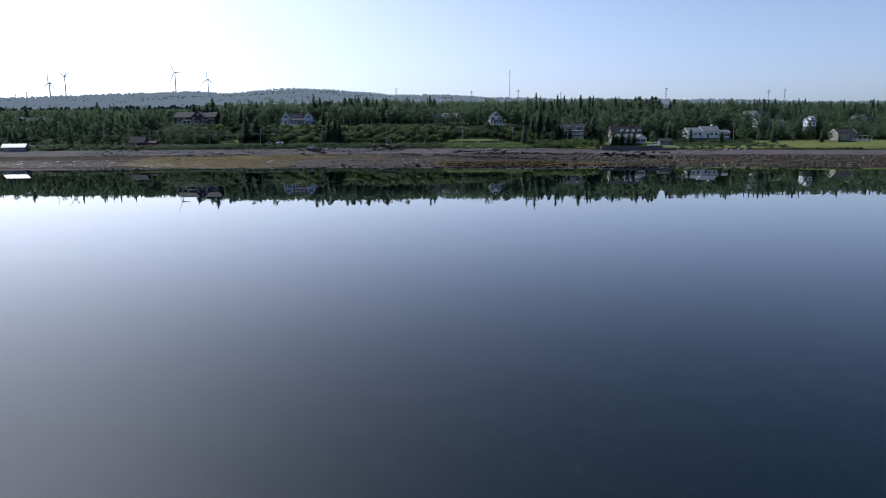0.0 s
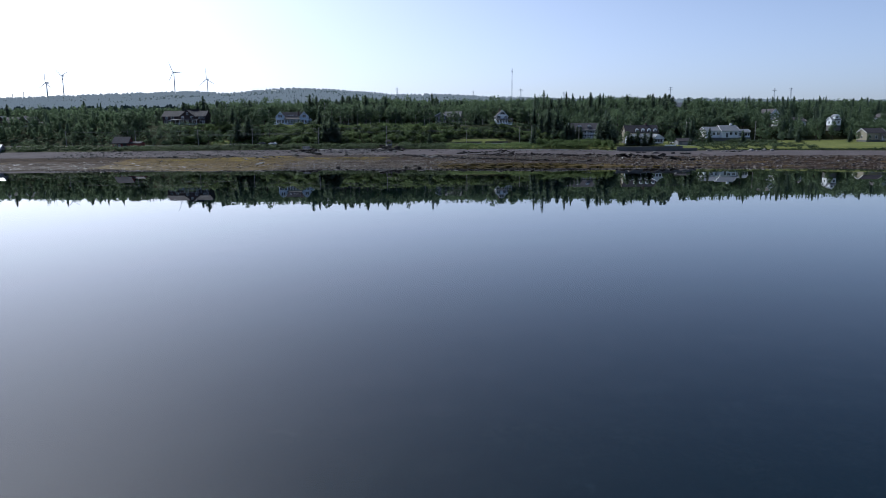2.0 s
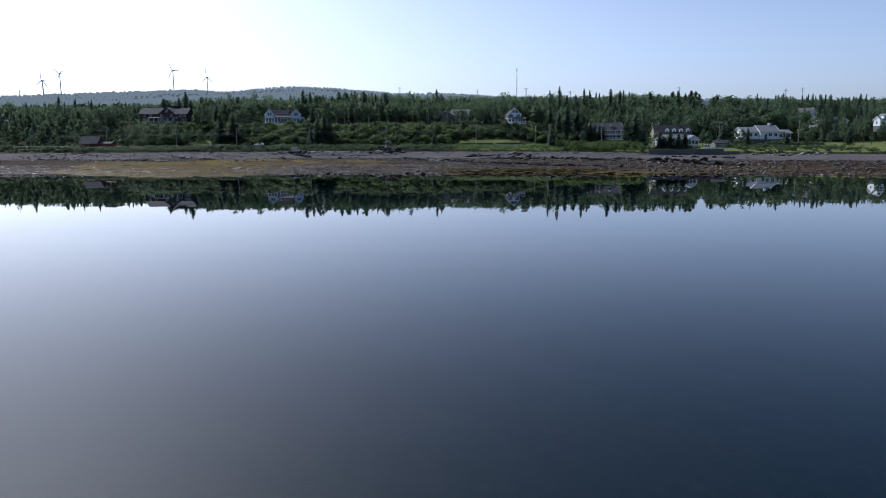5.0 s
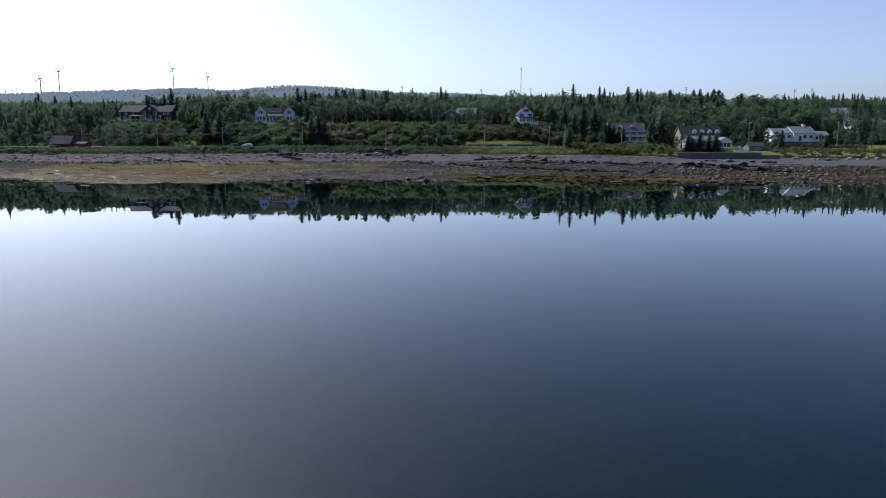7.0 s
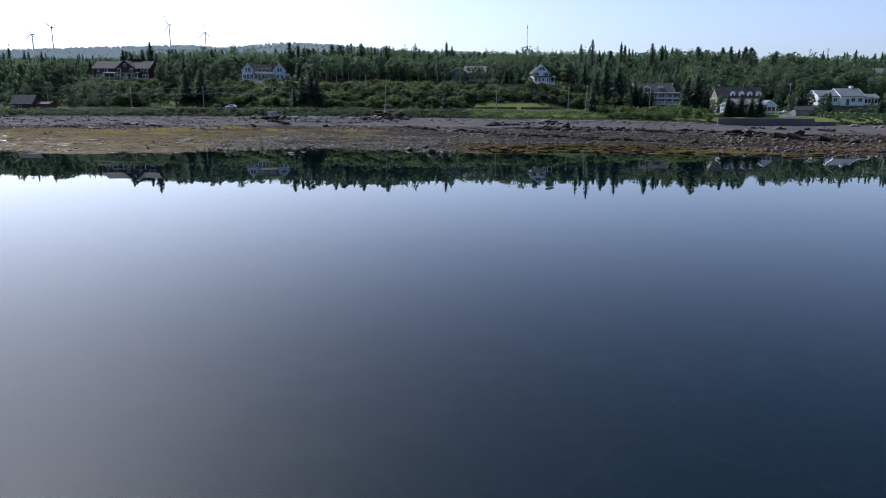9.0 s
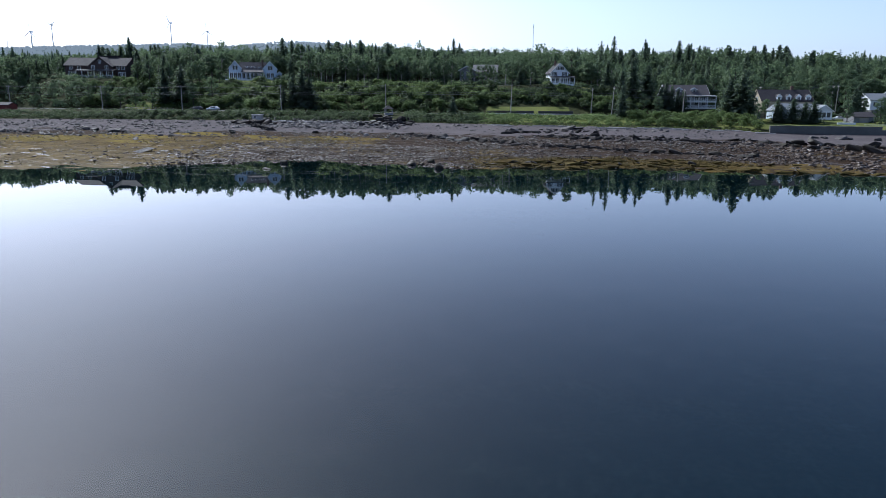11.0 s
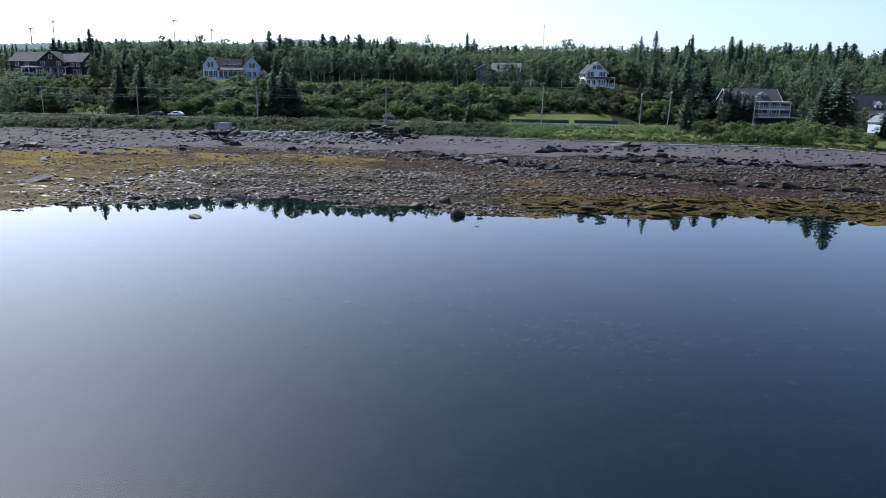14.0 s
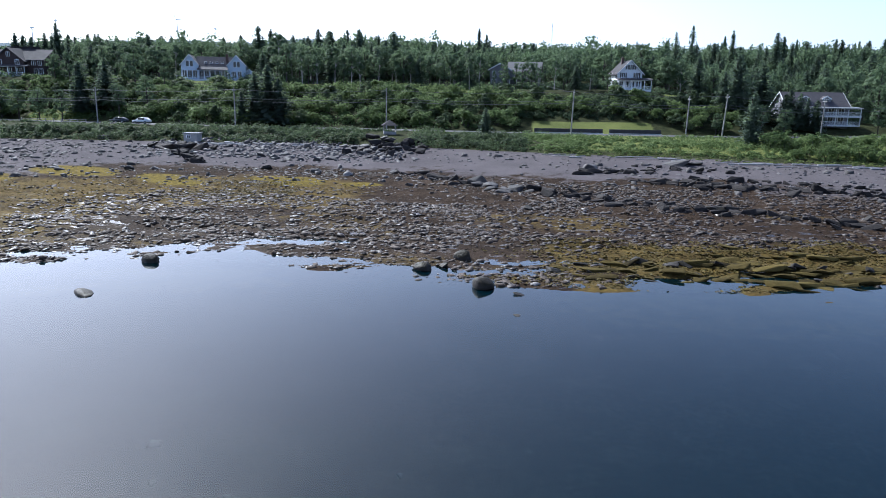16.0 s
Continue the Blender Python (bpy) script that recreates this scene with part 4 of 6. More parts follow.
def cable(a, b, sag, r):
    bm = bmesh.new()
    rings = []
    for k in range(11):
        s = k / 10
        q = a.lerp(b, s) - Vector((0, 0, sag * 4 * s * (1 - s)))
        rings.append([bm.verts.new(q + Vector((0, r * math.cos(j * math.tau / 4), r * math.sin(j * math.tau / 4)))) for j in range(4)])
    for p, q in zip(rings, rings[1:]):
        for j in range(4):
            bm.faces.new((p[j], p[(j + 1) % 4], q[(j + 1) % 4], q[j]))
    c = part("power_cable", bm, M_WIRE, None)
    return tagged(c, "thin dark cable slung between utility poles", "cable", "power cables")


for a, b in zip(tops, tops[1:]):
    for dy, dz, r in ((-0.95, -0.42, 0.022), (0.95, -0.42, 0.022), (0, -2.3, 0.03), (0, -2.9, 0.035)):
        cable(a + Vector((0, dy, dz)), b + Vector((0, dy, dz)), 0.6, r)
cable(tops[6] + Vector((0, 0, -0.6)), Vector((1.2, 451, 22.5)), 0.8, 0.025)

# ---- wind turbines, masts and pylons on the skyline ----


def turbine(x, y, hub, blade, spin, face):
    t = thing("wind_turbine", (x, y, ground_at(x, y) - 2), "white three-bladed wind turbine standing on the far ridge", "wind turbine", "turbines on the ridge", face)
    hgt = hub - ground_at(x, y) + 2
    bm = bmesh.new()
    tube(bm, (0, 0, 0), (0, 0, hgt), 1.7, 1.1, 14)
    part("tower", bm, M_TURBINE, t, smooth=True)
    part("nacelle", boxes((-1.7, 1.7, -3, 6, hgt - 1.6, hgt + 1.9)), M_TURBINE, t)
    bm = bmesh.new()
    tube(bm, (0, -5, hgt), (0, -3, hgt), 0.6, 1.6, 10)
    hub_ob = part("hub", bm, M_TURBINE, t)
    for k in range(3):
        a = radians(spin + 120 * k)
        bm = bmesh.new()
        dx, dz = math.sin(a), math.cos(a)
        side = Vector((dz, 0, -dx))
        pts = []
        for s, wd in ((0.02, 1.0), (0.18, 2.2), (0.6, 1.4), (1.0, 0.4)):
            c = Vector((dx * blade * s, -4, hgt + dz * blade * s))
            pts.append([bm.verts.new(c + side * wd * 0.6), bm.verts.new(c + Vector((0, -0.35 * wd, 0))), bm.verts.new(c - side * wd * 0.6), bm.verts.new(c + Vector((0, 0.35 * wd, 0)))])
        for p, q in zip(pts, pts[1:]):
            for j in range(4):
                bm.faces.new((p[j], p[(j + 1) % 4], q[(j + 1) % 4], q[j]))
        bm.faces.new(pts[-1])
        bmesh.ops.recalc_face_normals(bm, faces=bm.faces)
        part("blade", bm, M_TURBINE, hub_ob)


turbine(-1095, 2000, 155.3, 33, 2, -24)
turbine(-1216, 2314, 199.5, 36, -50, -24)
turbine(-879, 2365, 212.2, 38, -26, -24)
turbine(-844, 2585, 206.1, 40, -2, -24)


def lattice_mast(x, y, top, r, label, arms=False):
    z0 = ground_at(x, y) - 2
    t = thing("lattice_mast", (x, y, z0), label, "mast", "masts on the skyline")
    hgt = top - z0
    bm = bmesh.new()
    for a in range(3):
        px, py = r * math.cos(a * 2.094), r * math.sin(a * 2.094)
        tube(bm, (px, py, 0), (px * 0.6, py * 0.6, hgt), 0.28, 0.22, 4)
    part("leg", bm, M_STEEL, t)
    bm = bmesh.new()
    n = 14
    for k in range(n):
        a, b = k * hgt / n, (k + 1) * hgt / n
        for j in range(3):
            p = (r * 0.8 * math.cos(j * 2.094), r * 0.8 * math.sin(j * 2.094), a)
            q = (r * 0.8 * math.cos((j + 1) * 2.094), r * 0.8 * math.sin((j + 1) * 2.094), b)
            tube(bm, p, q, 0.16, 0.16, 4)
    part("bracing", bm, M_STEEL, t)
    bm = boxes((-1.6, 1.6, -0.4, 0.4, hgt * 0.9, hgt * 0.93)) if not arms else boxes((-6, 6, -0.3, 0.3, hgt * 0.82, hgt * 0.84), (-4.5, 4.5, -0.3, 0.3, hgt * 0.94, hgt * 0.96))
    part("antenna" if not arms else "crossarm", bm, M_STEEL, t)


lattice_mast(210, 2248, 206, 1.6, "tall thin lattice radio mast on the skyline")
lattice_mast(-1190, 2050, 136, 1.2, "thin lattice mast on the ridge")
lattice_mast(-1228, 2060, 130, 1.2, "thin lattice mast on the ridge")
for x, y, zt in ((620, 1990, 131), (905, 1990, 125), (950, 1990, 127), (200, 1900, 124), (-130, 2000, 135), (80, 2000, 126), (330, 2000, 121)):
    lattice_mast(x, y, zt, 1.8, "far lattice power pylon on the skyline", True)

# ---- plants ----
rng = np.random.default_rng(7)


def soup(name, verts, faces, mat, parent=None, smooth=False):
    """A mesh from large arrays."""
    verts, faces = np.asarray(verts, np.float32), np.asarray(faces, np.int32)
    n, k = faces.shape
    me = bpy.data.meshes.new(name)
    me.vertices.add(len(verts))
    me.vertices.foreach_set("co", verts.reshape(-1))
    me.loops.add(n * k)
    me.loops.foreach_set("vertex_index", faces.reshape(-1))
    me.polygons.add(n)
    me.polygons.foreach_set("loop_start", np.arange(0, n * k, k, dtype=np.int32))
    me.polygons.foreach_set("loop_total", np.full(n, k, np.int32))
    me.materials.append(mat)
    me.update(calc_edges=True)
    ob = new(name, me)
    if parent:
        ob.parent = parent
    return ob


def leaf_quads(c, n, size):
    """Small pointed leaf sprays at the centres c that face along n."""
    n = n / np.maximum(np.linalg.norm(n, axis=1, keepdims=True), 1e-6)
    t = np.cross(n, rng.normal(size=n.shape))
    t /= np.maximum(np.linalg.norm(t, axis=1, keepdims=True), 1e-6)
    b = np.cross(n, t)
    s = size[:, None]
    k = rng.uniform(0.45, 0.75, (len(c), 1))
    v = np.stack([c - t * s * 0.6, c - b * s * k * 0.6 + n * s * 0.12, c + t * s * 0.6, c + b * s * k * 0.6 - n * s * 0.12], 1).reshape(-1, 3)
    return v, np.arange(len(v)).reshape(-1, 4)


def lobes(count, centre, radii, lobe, leaves, size, lift=0.25, hollow=0.35):
    """Leaves on many small lobes that fill an ellipsoid."""
    d = rng.normal(size=(count, 3))
    d /= np.linalg.norm(d, axis=1, keepdims=True)
    r = rng.uniform(0.25, 0.8, (count, 1)) ** 0.6
    mid = np.array(centre) + d * r * np.array(radii)
    rad = lobe * rng.uniform(0.65, 1.3, (count, 1)) * (1.1 - 0.35 * r)
    cs, ns = [], []
    for m_, q in zip(mid, rad):
        e = rng.normal(size=(leaves, 3))
        e /= np.linalg.norm(e, axis=1, keepdims=True)
        e[:, 2] = np.where(e[:, 2] < -0.4, -e[:, 2], e[:, 2])
        cs.append(m_ + e * q * rng.uniform(hollow, 1.18, (leaves, 1)) * np.array([1, 1, 0.8]))
        ns.append(e + 0.5 * (m_ - np.array(centre)) / np.array(radii) + rng.normal(scale=0.22, size=e.shape) + np.array([0, 0, lift]))
    c, n = np.concatenate(cs), np.concatenate(ns)
    return leaf_quads(c, n, size * rng.uniform(0.6, 1.4, len(c)))


def stem(parent, hgt, r, mat, limbs, spread, name="trunk", start=0.35):
    bm = bmesh.new()
    bend = rng.uniform(-0.04, 0.04, 2) * hgt
    pts = [Vector((0, 0, -0.6)), Vector((bend[0] * 0.3, bend[1] * 0.3, hgt * 0.4)), Vector((bend[0], bend[1], hgt * 0.9))]
    for (a, b), (ra, rb) in zip(zip(pts, pts[1:]), ((r, r * 0.65), (r * 0.65, r * 0.2))):
        tube(bm, a, b, ra, rb, 7)
    for k in range(limbs):
        s = rng.uniform(start, 0.8)
        a = rng.uniform(0, math.tau)
        p = pts[0].lerp(pts[1], s / 0.4) if s < 0.4 else pts[1].lerp(pts[2], (s - 0.4) / 0.5)
        q = p + Vector((math.cos(a) * spread * (1 - 0.5 * s), math.sin(a) * spread * (1 - 0.5 * s), hgt * 0.16))
        tube(bm, p, q, r * 0.35, r * 0.1, 5)
    return part(name, bm, mat, parent)


def broadleaf(hgt, wide, mat, bark, low=0.3, count=30, leaves=56, size=0.38, label="broad-leaved tree with a rounded green crown", category="tree", group="broad-leaved trees"):
    t = thing("broadleaf_tree", (0, 0, 0), label, category, group)
    stem(t, hgt * 0.92, hgt * 0.018 + 0.03, bark, 7, wide * 0.4, start=low + 0.05)
    z0, z1 = hgt * low, hgt
    v, f = lobes(count, (0, 0, (z0 + z1) / 2 + 0.02 * hgt), (wide * 0.40, wide * 0.40, (z1 - z0) * 0.47), wide * 0.150, leaves, size)
    # the crown narrows towards its top
    top = np.clip((v[:, 2] - hgt * 0.55) / (hgt * 0.5), 0, 1)
    v[:, :2] *= (1 - 0.45 * top)[:, None]
    soup("crown", v, f, mat, t)
    return t


def cone(at, r, hgt):
    """The dense heart of a conifer."""
    a = np.arange(6) * math.tau / 6 + rng.uniform(0, 1)
    ring = np.stack([np.cos(a) * r, np.sin(a) * r, 0 * a], 1) * rng.uniform(0.8, 1.2, (6, 1))
    top = np.stack([np.cos(a) * r * 0.05, np.sin(a) * r * 0.05, 0 * a + hgt], 1)
    k = np.arange(6)
    return np.concatenate([ring, top]) + np.array(at), np.stack([k, (k + 1) % 6, (k + 1) % 6 + 6, k + 6], 1)


def spruce(hgt, wide, thin=1.0, label="dark green spruce with a pointed crown", low=0.08):
    t = thing("spruce_tree", (0, 0, 0), label, "spruce", "spruces")
    stem(t, hgt, hgt * 0.014 + 0.03, M_BARK, 0, 0)
    cs, ns, ss, vs, fs = [], [], [], [], []
    z, base = hgt * low, 0
    while z < hgt * 0.985:
        s = (z - hgt * low) / (hgt * (1 - low))
        r = wide * 0.5 * (1 - s) ** 0.72 * rng.uniform(0.62, 1.15) + 0.10
        n = max(4, int((5 + 6 * (1 - s)) * thin))
        a0 = rng.uniform(0, math.tau)
        for k in range(n):
            if rng.random() > 0.93:
                continue
            a = a0 + k * math.tau / n + rng.normal(0, 0.16)
            reach = r * rng.uniform(0.7, 1.15)
            d = np.array([math.cos(a), math.sin(a), 0.0])
            side = np.array([-d[1], d[0], 0.0])
            droop = -0.30 + 0.55 * s
            m = 3 if reach > 0.8 else 2
            for j in range(m):
                q0, q1 = j / m, (j + 1) / m + 0.12
                w0, w1 = reach * 0.26 * (1.05 - q0), reach * 0.26 * max(0.05, 1.0 - q1)
                p0 = d * reach * q0 + np.array([0, 0, z + droop * reach * q0])
                p1 = d * reach * q1 + np.array([0, 0, z + droop * reach * q1 + 0.10 * reach * q1 * q1 + rng.normal(0, 0.04)])
                tip = side * rng.normal(0, 0.08) * reach
                sag = np.array([0, 0, -0.22 * reach * (1 - q0) * 0.5])
                v = [p0, p0 + side * w0 * 1.3 + (p1 - p0) * 0.45 + sag, p1 + tip, p0 - side * w0 * 1.3 + (p1 - p0) * 0.45 + sag]
                vs += v
                fs.append((base, base + 1, base + 2, base + 3))
                base += 4
        z += hgt * 0.030 * rng.uniform(0.75, 1.25) / (0.75 + 0.25 * thin)
    v = np.array(vs)
    # loose sprays that break the outline
    n = 460
    s = rng.uniform(0, 0.96, n)
    a = rng.uniform(0, math.tau, n)
    r = wide * 0.5 * (1 - s) ** 0.72 * rng.uniform(0.3, 1.08, n)
    c = np.stack([np.cos(a) * r, np.sin(a) * r, hgt * (low + s * (1 - low)) - 0.15 * r], 1)
    lv, lf = leaf_quads(c, np.stack([np.cos(a), np.sin(a), 0.6 + 0 * a], 1) + rng.normal(scale=0.4, size=(n, 3)), rng.uniform(0.3, 0.7, n) * (1.05 - 0.5 * s) * wide / 4.5)
    cv, cf = cone((0, 0, hgt * (low + 0.02)), wide * 0.2 * thin, hgt * (0.95 - low))
    soup("crown", np.concatenate([v, lv, cv]), np.concatenate([np.array(fs), lf + len(v), cf + len(v) + len(lv)]), M_SPRUCE, t)
    return t


def shrub(hgt, wide, mat, leaves=54, size=0.25, label="dense green shrub on the bank", name="shrub"):
    t = thing(name, (0, 0, 0), label, "shrub", "shrubs on the bank")
    bm = bmesh.new()
    for k in range(5):
        a = k * 1.26
        tube(bm, (0, 0, -0.4), (math.cos(a) * wide * 0.25, math.sin(a) * wide * 0.25, hgt * 0.6), 0.05, 0.02, 5)
    part("stem", bm, M_BARK, t)
    v, f = lobes(16, (0, 0, hgt * 0.45), (wide * 0.42, wide * 0.42, hgt * 0.4), wide * 0.17, leaves, size, 0.4)
    v[:, 2] = np.maximum(v[:, 2], -0.1)
    soup("leaves", v, f, mat, t)
    return t


SPRUCES = [spruce(10.0, 4.2), spruce(10.0, 3.4), spruce(10.0, 4.8, 0.9), spruce(10.0, 3.0, 0.55, "tall thin spruce with sparse branches", 0.3)]
LEAFY = [broadleaf(10.0, 6.4, M_LEAF, M_BARK, 0.10), broadleaf(10.0, 5.2, M_LEAF, M_BARK, 0.12, 22), broadleaf(10.0, 5.0, M_LEAF, M_BIRCH, 0.24, 20, label="birch with a pale trunk and light green crown"),
         broadleaf(10.0, 7.2, M_LEAF, M_BARK, 0.05, 26)]
SHRUBS = [shrub(3.0, 3.6, M_SHRUB), shrub(3.0, 4.4, M_SHRUB), shrub(3.0, 3.2, M_ROSE)]
WILLOW = [shrub(3.0, 4.0, M_SHRUB, 46, 0.24, "feathery light green willow scrub above the beach", "willow_bush")]
used = {}


def plant(protos, k, x, y, hgt, unit, wide=1.0, sink=0.15, label=""):
    """Set a copy of a prototype on the ground; the prototype itself is the first of its kind."""
    src = protos[k % len(protos)]
    s = hgt / unit
    m = pose(x, y, ground_at(x, y) - sink, 0, 0, float(rng.uniform(0, 360))) @ Matrix.Diagonal((s * wide, s * wide, s, 1))
    if id(src) not in used:
        used[id(src)] = m
        ob = src
        ob.matrix_world = m
    else:
        o_scale = src.scale.copy()
        src.scale = (1, 1, 1)
        ob = copy_thing(src, m)
        src.scale = o_scale
    if label:
        ob["label"] = label
    return ob


CLEAR = [(-175, -140, 449, 470), (-107, -80, 457, 475), (-8, 11, 449, 466), (24, 42, 433, 453), (66, 91, 415, 434), (89, 118, 373, 406), (144, 175, 420, 438), (222, 250, 400, 418), (210, 222, 486, 505),
         (209, 233, 474, 490), (224, 240, 441, 456), (279, 291, 478, 492), (180, 192, 584, 600), (-288, -250, 463, 484), (-178, -158, 395, 407), (115, 125, 378, 390)]


def free(x, y, r=1.5):
    return all(not (a - r < x < b + r and c - r < y < d + r) for a, b, c, d in CLEAR)


# trees that stand out singly: kind, x, y, top height above sea
for k, x, y, top, wide in ((0, 43.4, 374.5, 17.4, 1.4), (2, -62.5, 412, 22.8, 1.5), (0, -66.0, 412.5, 21.0, 1.5), (2, -59.4, 410.5, 19.5, 1.5), (0, -69.0, 411, 16, 1.6), (0, -8.3, 388, 13.4, 1.2), (1, -8.8, 506, 40.2, 1.1), (0, -6.0, 507, 38.0, 1.0),
                           (3, 63.5, 485, 40.2, 1.0), (3, 57.8, 484, 38.0, 0.9), (1, 78.8, 489.6, 39.3, 0.95), (0, 95.3, 492.8, 39.0, 1.15), (2, 80.2, 376, 22.5, 1.5), (0, 76.5, 378, 18.5, 1.5), (2, 78.0, 380, 20.0, 1.4), (0, 90.2, 374, 13.6, 1.9), (2, 94.3, 372.5, 13.9, 1.9),
                           (0, 97.7, 372.0, 12.8, 2.1), (2, 100.9, 373, 13.4, 1.9), (0, 92.2, 376, 11.8, 2.2), (0, 142.7, 408, 14.8, 1.4), (2, 68.4, 416, 18.6, 1.5), (1, 72.4, 415, 16.7, 1.6), (0, 69.8, 413.5, 17.8, 1.5), (2, 74.0, 413.5, 16.2, 1.5), (0, -117.1, 424, 23.2, 1.2), (2, -112.0, 428, 24.5, 1.1), (0, 58.2, 425, 27.6, 1.1),
                           (2, 62.3, 419, 25.0, 1.1), (0, 53.5, 421, 23.0, 1.2), (1, 51.5, 437, 27.5, 1.2), (0, -284.8, 488, 34.0, 1.1), (2, -258, 534, 38.0, 1.2), (0, -240, 500, 34.0, 1.1), (1, 23.8, 441.5, 24.0, 1.1), (0, 17.6, 436.5, 24.5, 1.1), (2, 155, 394, 12.5, 1.2), (0, -133.5, 449, 29.0, 1.0), (2, -127.5, 451, 29.5, 1.0), (0, -139.5, 452, 28.0, 0.9),
                           (0, 186, 398, 15.0, 1.3), (2, 66.0, 413, 17.5, 1.5), (0, 84.5, 379, 16.0, 1.2), (1, 212, 396, 14.5, 1.4), (0, 128.5, 402, 17.5, 1.1), (2, 133.0, 408, 19.0, 1.1)):
    plant(SPRUCES, k, x, y, top - ground_at(x, y), 10.0, wide * 1.35 if y < 470 and wide < 1.4 else wide)
for k, x, y, top, wide in ((2, 55.5, 450, 28.2, 0.9), (0, -105.4, 421, 18.8, 1.0), (3, -99.4, 425, 20.5, 1.0), (1, -119.8, 419, 16.5, 1.1), (0, -132.9, 421, 16.8, 1.1), (3, -126.6, 420, 16.6, 1.0), (0, -139.5, 424, 17.4, 1.1), (1, -147, 426, 17.6, 1.1), (0, -109.8, 441, 27.8, 1.0), (1, -103.6, 447, 26.4, 0.9),
                           (3, -114.8, 446, 27.0, 1.0), (1, 3.1, 441, 25.6, 0.9), (2, 11.8, 437, 26.8, 0.9), (2, 7.6, 439.5, 24.8, 0.8), (1, -1.5, 443, 25.0, 0.8), (2, -5.0, 442, 23.5, 0.7), (1, 15.0, 441, 26.5, 0.9), (0, 27.5, 430, 21.0, 0.9), (1, 22.6, 432.5, 22.5, 0.8), (0, 45.4, 447, 29.0, 1.0), (2, 49.0, 444, 27.0, 0.9), (3, 98.5, 431, 27.0, 1.0), (0, 88.2, 440, 24.5, 1.0), (1, 92.5, 437, 23.0, 1.0),
                           (3, 117.6, 398, 14.8, 0.9), (1, 120.2, 374, 9.8, 1.2), (0, 95.2, 386.5, 13.0, 0.9), (3, 213.5, 466, 21.5, 1.0), (0, 86.0, 384, 13.5, 0.95), (3, 82.5, 388, 14.5, 0.9), (1, 147.5, 473, 25.0, 1.0), (0, 153.5, 473, 25.5, 1.0), (1, -2.0, 448, 26.3, 0.75), (2, 4.6, 447.5, 26.6, 0.7), (1, 7.6, 448.5, 26.2, 0.7), (3, 111.5, 374, 14.3, 0.9), (0, 93.0, 389, 14.5, 0.8), (1, 97.0, 390, 12.8, 0.8), (3, 104.5, 388.5, 11.6, 0.8), (1, 164.5, 417, 14.0, 0.8), (0, 176, 416, 14.5, 1.0), (3, 135.5, 398, 15.0, 1.0), (3, 226.5, 440, 19.5, 0.8), (1, 236.5, 440, 19.8, 0.8), (0, 219.5, 402, 13.0, 0.9), (3, 223.0, 398, 11.2, 0.9), (1, 241.5, 401, 13.0, 1.0), (0, 139.5, 416, 15.0, 0.9), (3, 178.5, 418, 15.0, 0.9), (1, 280, 474, 21.5, 0.9), (0, 217, 470, 20.0, 0.9), (0, 220, 468, 21.0, 1.0), (1, 232, 470, 21.5, 1.0), (0, 123.6, 375.5, 9.4, 1.2), (3, 89.6, 386, 12.6, 0.9), (0, -155, 428, 17.2, 1.1), (3, -163, 430, 17.6, 1.0), (0, -171, 431, 18.2, 1.0), (1, -167, 438, 18.6, 1.1), (0, -158.5, 438, 18.2, 1.0), (3, -150.5, 437, 18.4, 1.0), (1, -143.5, 436, 18.4, 1.0), (0, -180, 432, 19.0, 1.1), (3, -187, 428, 18.0, 1.0), (1, -176, 440, 22.0, 1.0), (0, -183.5, 444, 24.0, 1.0), (1, 192, 446, 21.0, 1.1), (0, 203, 452, 22.0, 1.1), (3, 211, 462, 22.5, 1.0), (1, 226, 464, 21.0, 1.0), (0, 240, 436, 20.0, 1.1), (1, 248, 430, 18.0, 1.1), (0, 214, 434, 18.5, 1.1), (3, 181, 432, 18.5, 1.0), (1, 140.5, 430, 19.5, 1.0), (0, 258, 420, 17.0, 1.1), (3, 180.0, 404, 13.0, 0.9), (1, 199, 402, 13.5, 1.0), (0, -136.5, 446, 27.0, 1.0), (1, -130.5, 443, 27.5, 1.0), (3, -124.0, 447, 27.0, 0.9), (1, 26.2, 434, 24.8, 0.75), (2, 21.5, 435, 25.0, 0.8), (1, 46.6, 404, 13.2, 1.0), (0, 62.5, 404, 15.0, 1.0), (1, 58.2, 407, 15.5, 1.1), (0, 89.8, 414, 16.0, 1.0),
                           (2, -12.0, 441, 26.0, 0.9), (1, 1.5, 445.5, 26.0, 0.75), (0, 6.0, 444.5, 26.5, 0.7), (1, 9.8, 443.5, 25.5, 0.75), (0, -195, 412, 15.2, 1.1), (3, -183, 410, 14.8, 1.1), (1, -205, 414, 15.0, 1.1), (0, -157, 406, 13.0, 1.0), (1, -150, 408, 13.6, 1.0), (3, -143, 409, 12.4, 0.9)):
    plant(LEAFY, k, x, y, top - ground_at(x, y), 10.0, wide)
# grove with pale trunks along the terrace
for k in range(20):
    x = -62 + k * 2.95 + rng.normal(0, 0.7)
    if free(x, 448, 0.5):
        plant(LEAFY, (2, 1, 2)[k % 3], x, 447.5 + rng.uniform(-1.5, 3.5), rng.uniform(9.0, 11.5), 10.0, rng.uniform(0.8, 1.0))

# the front of the wood, tree by tree
counts = {"spruce": 0, "leafy": 0}
wood = []
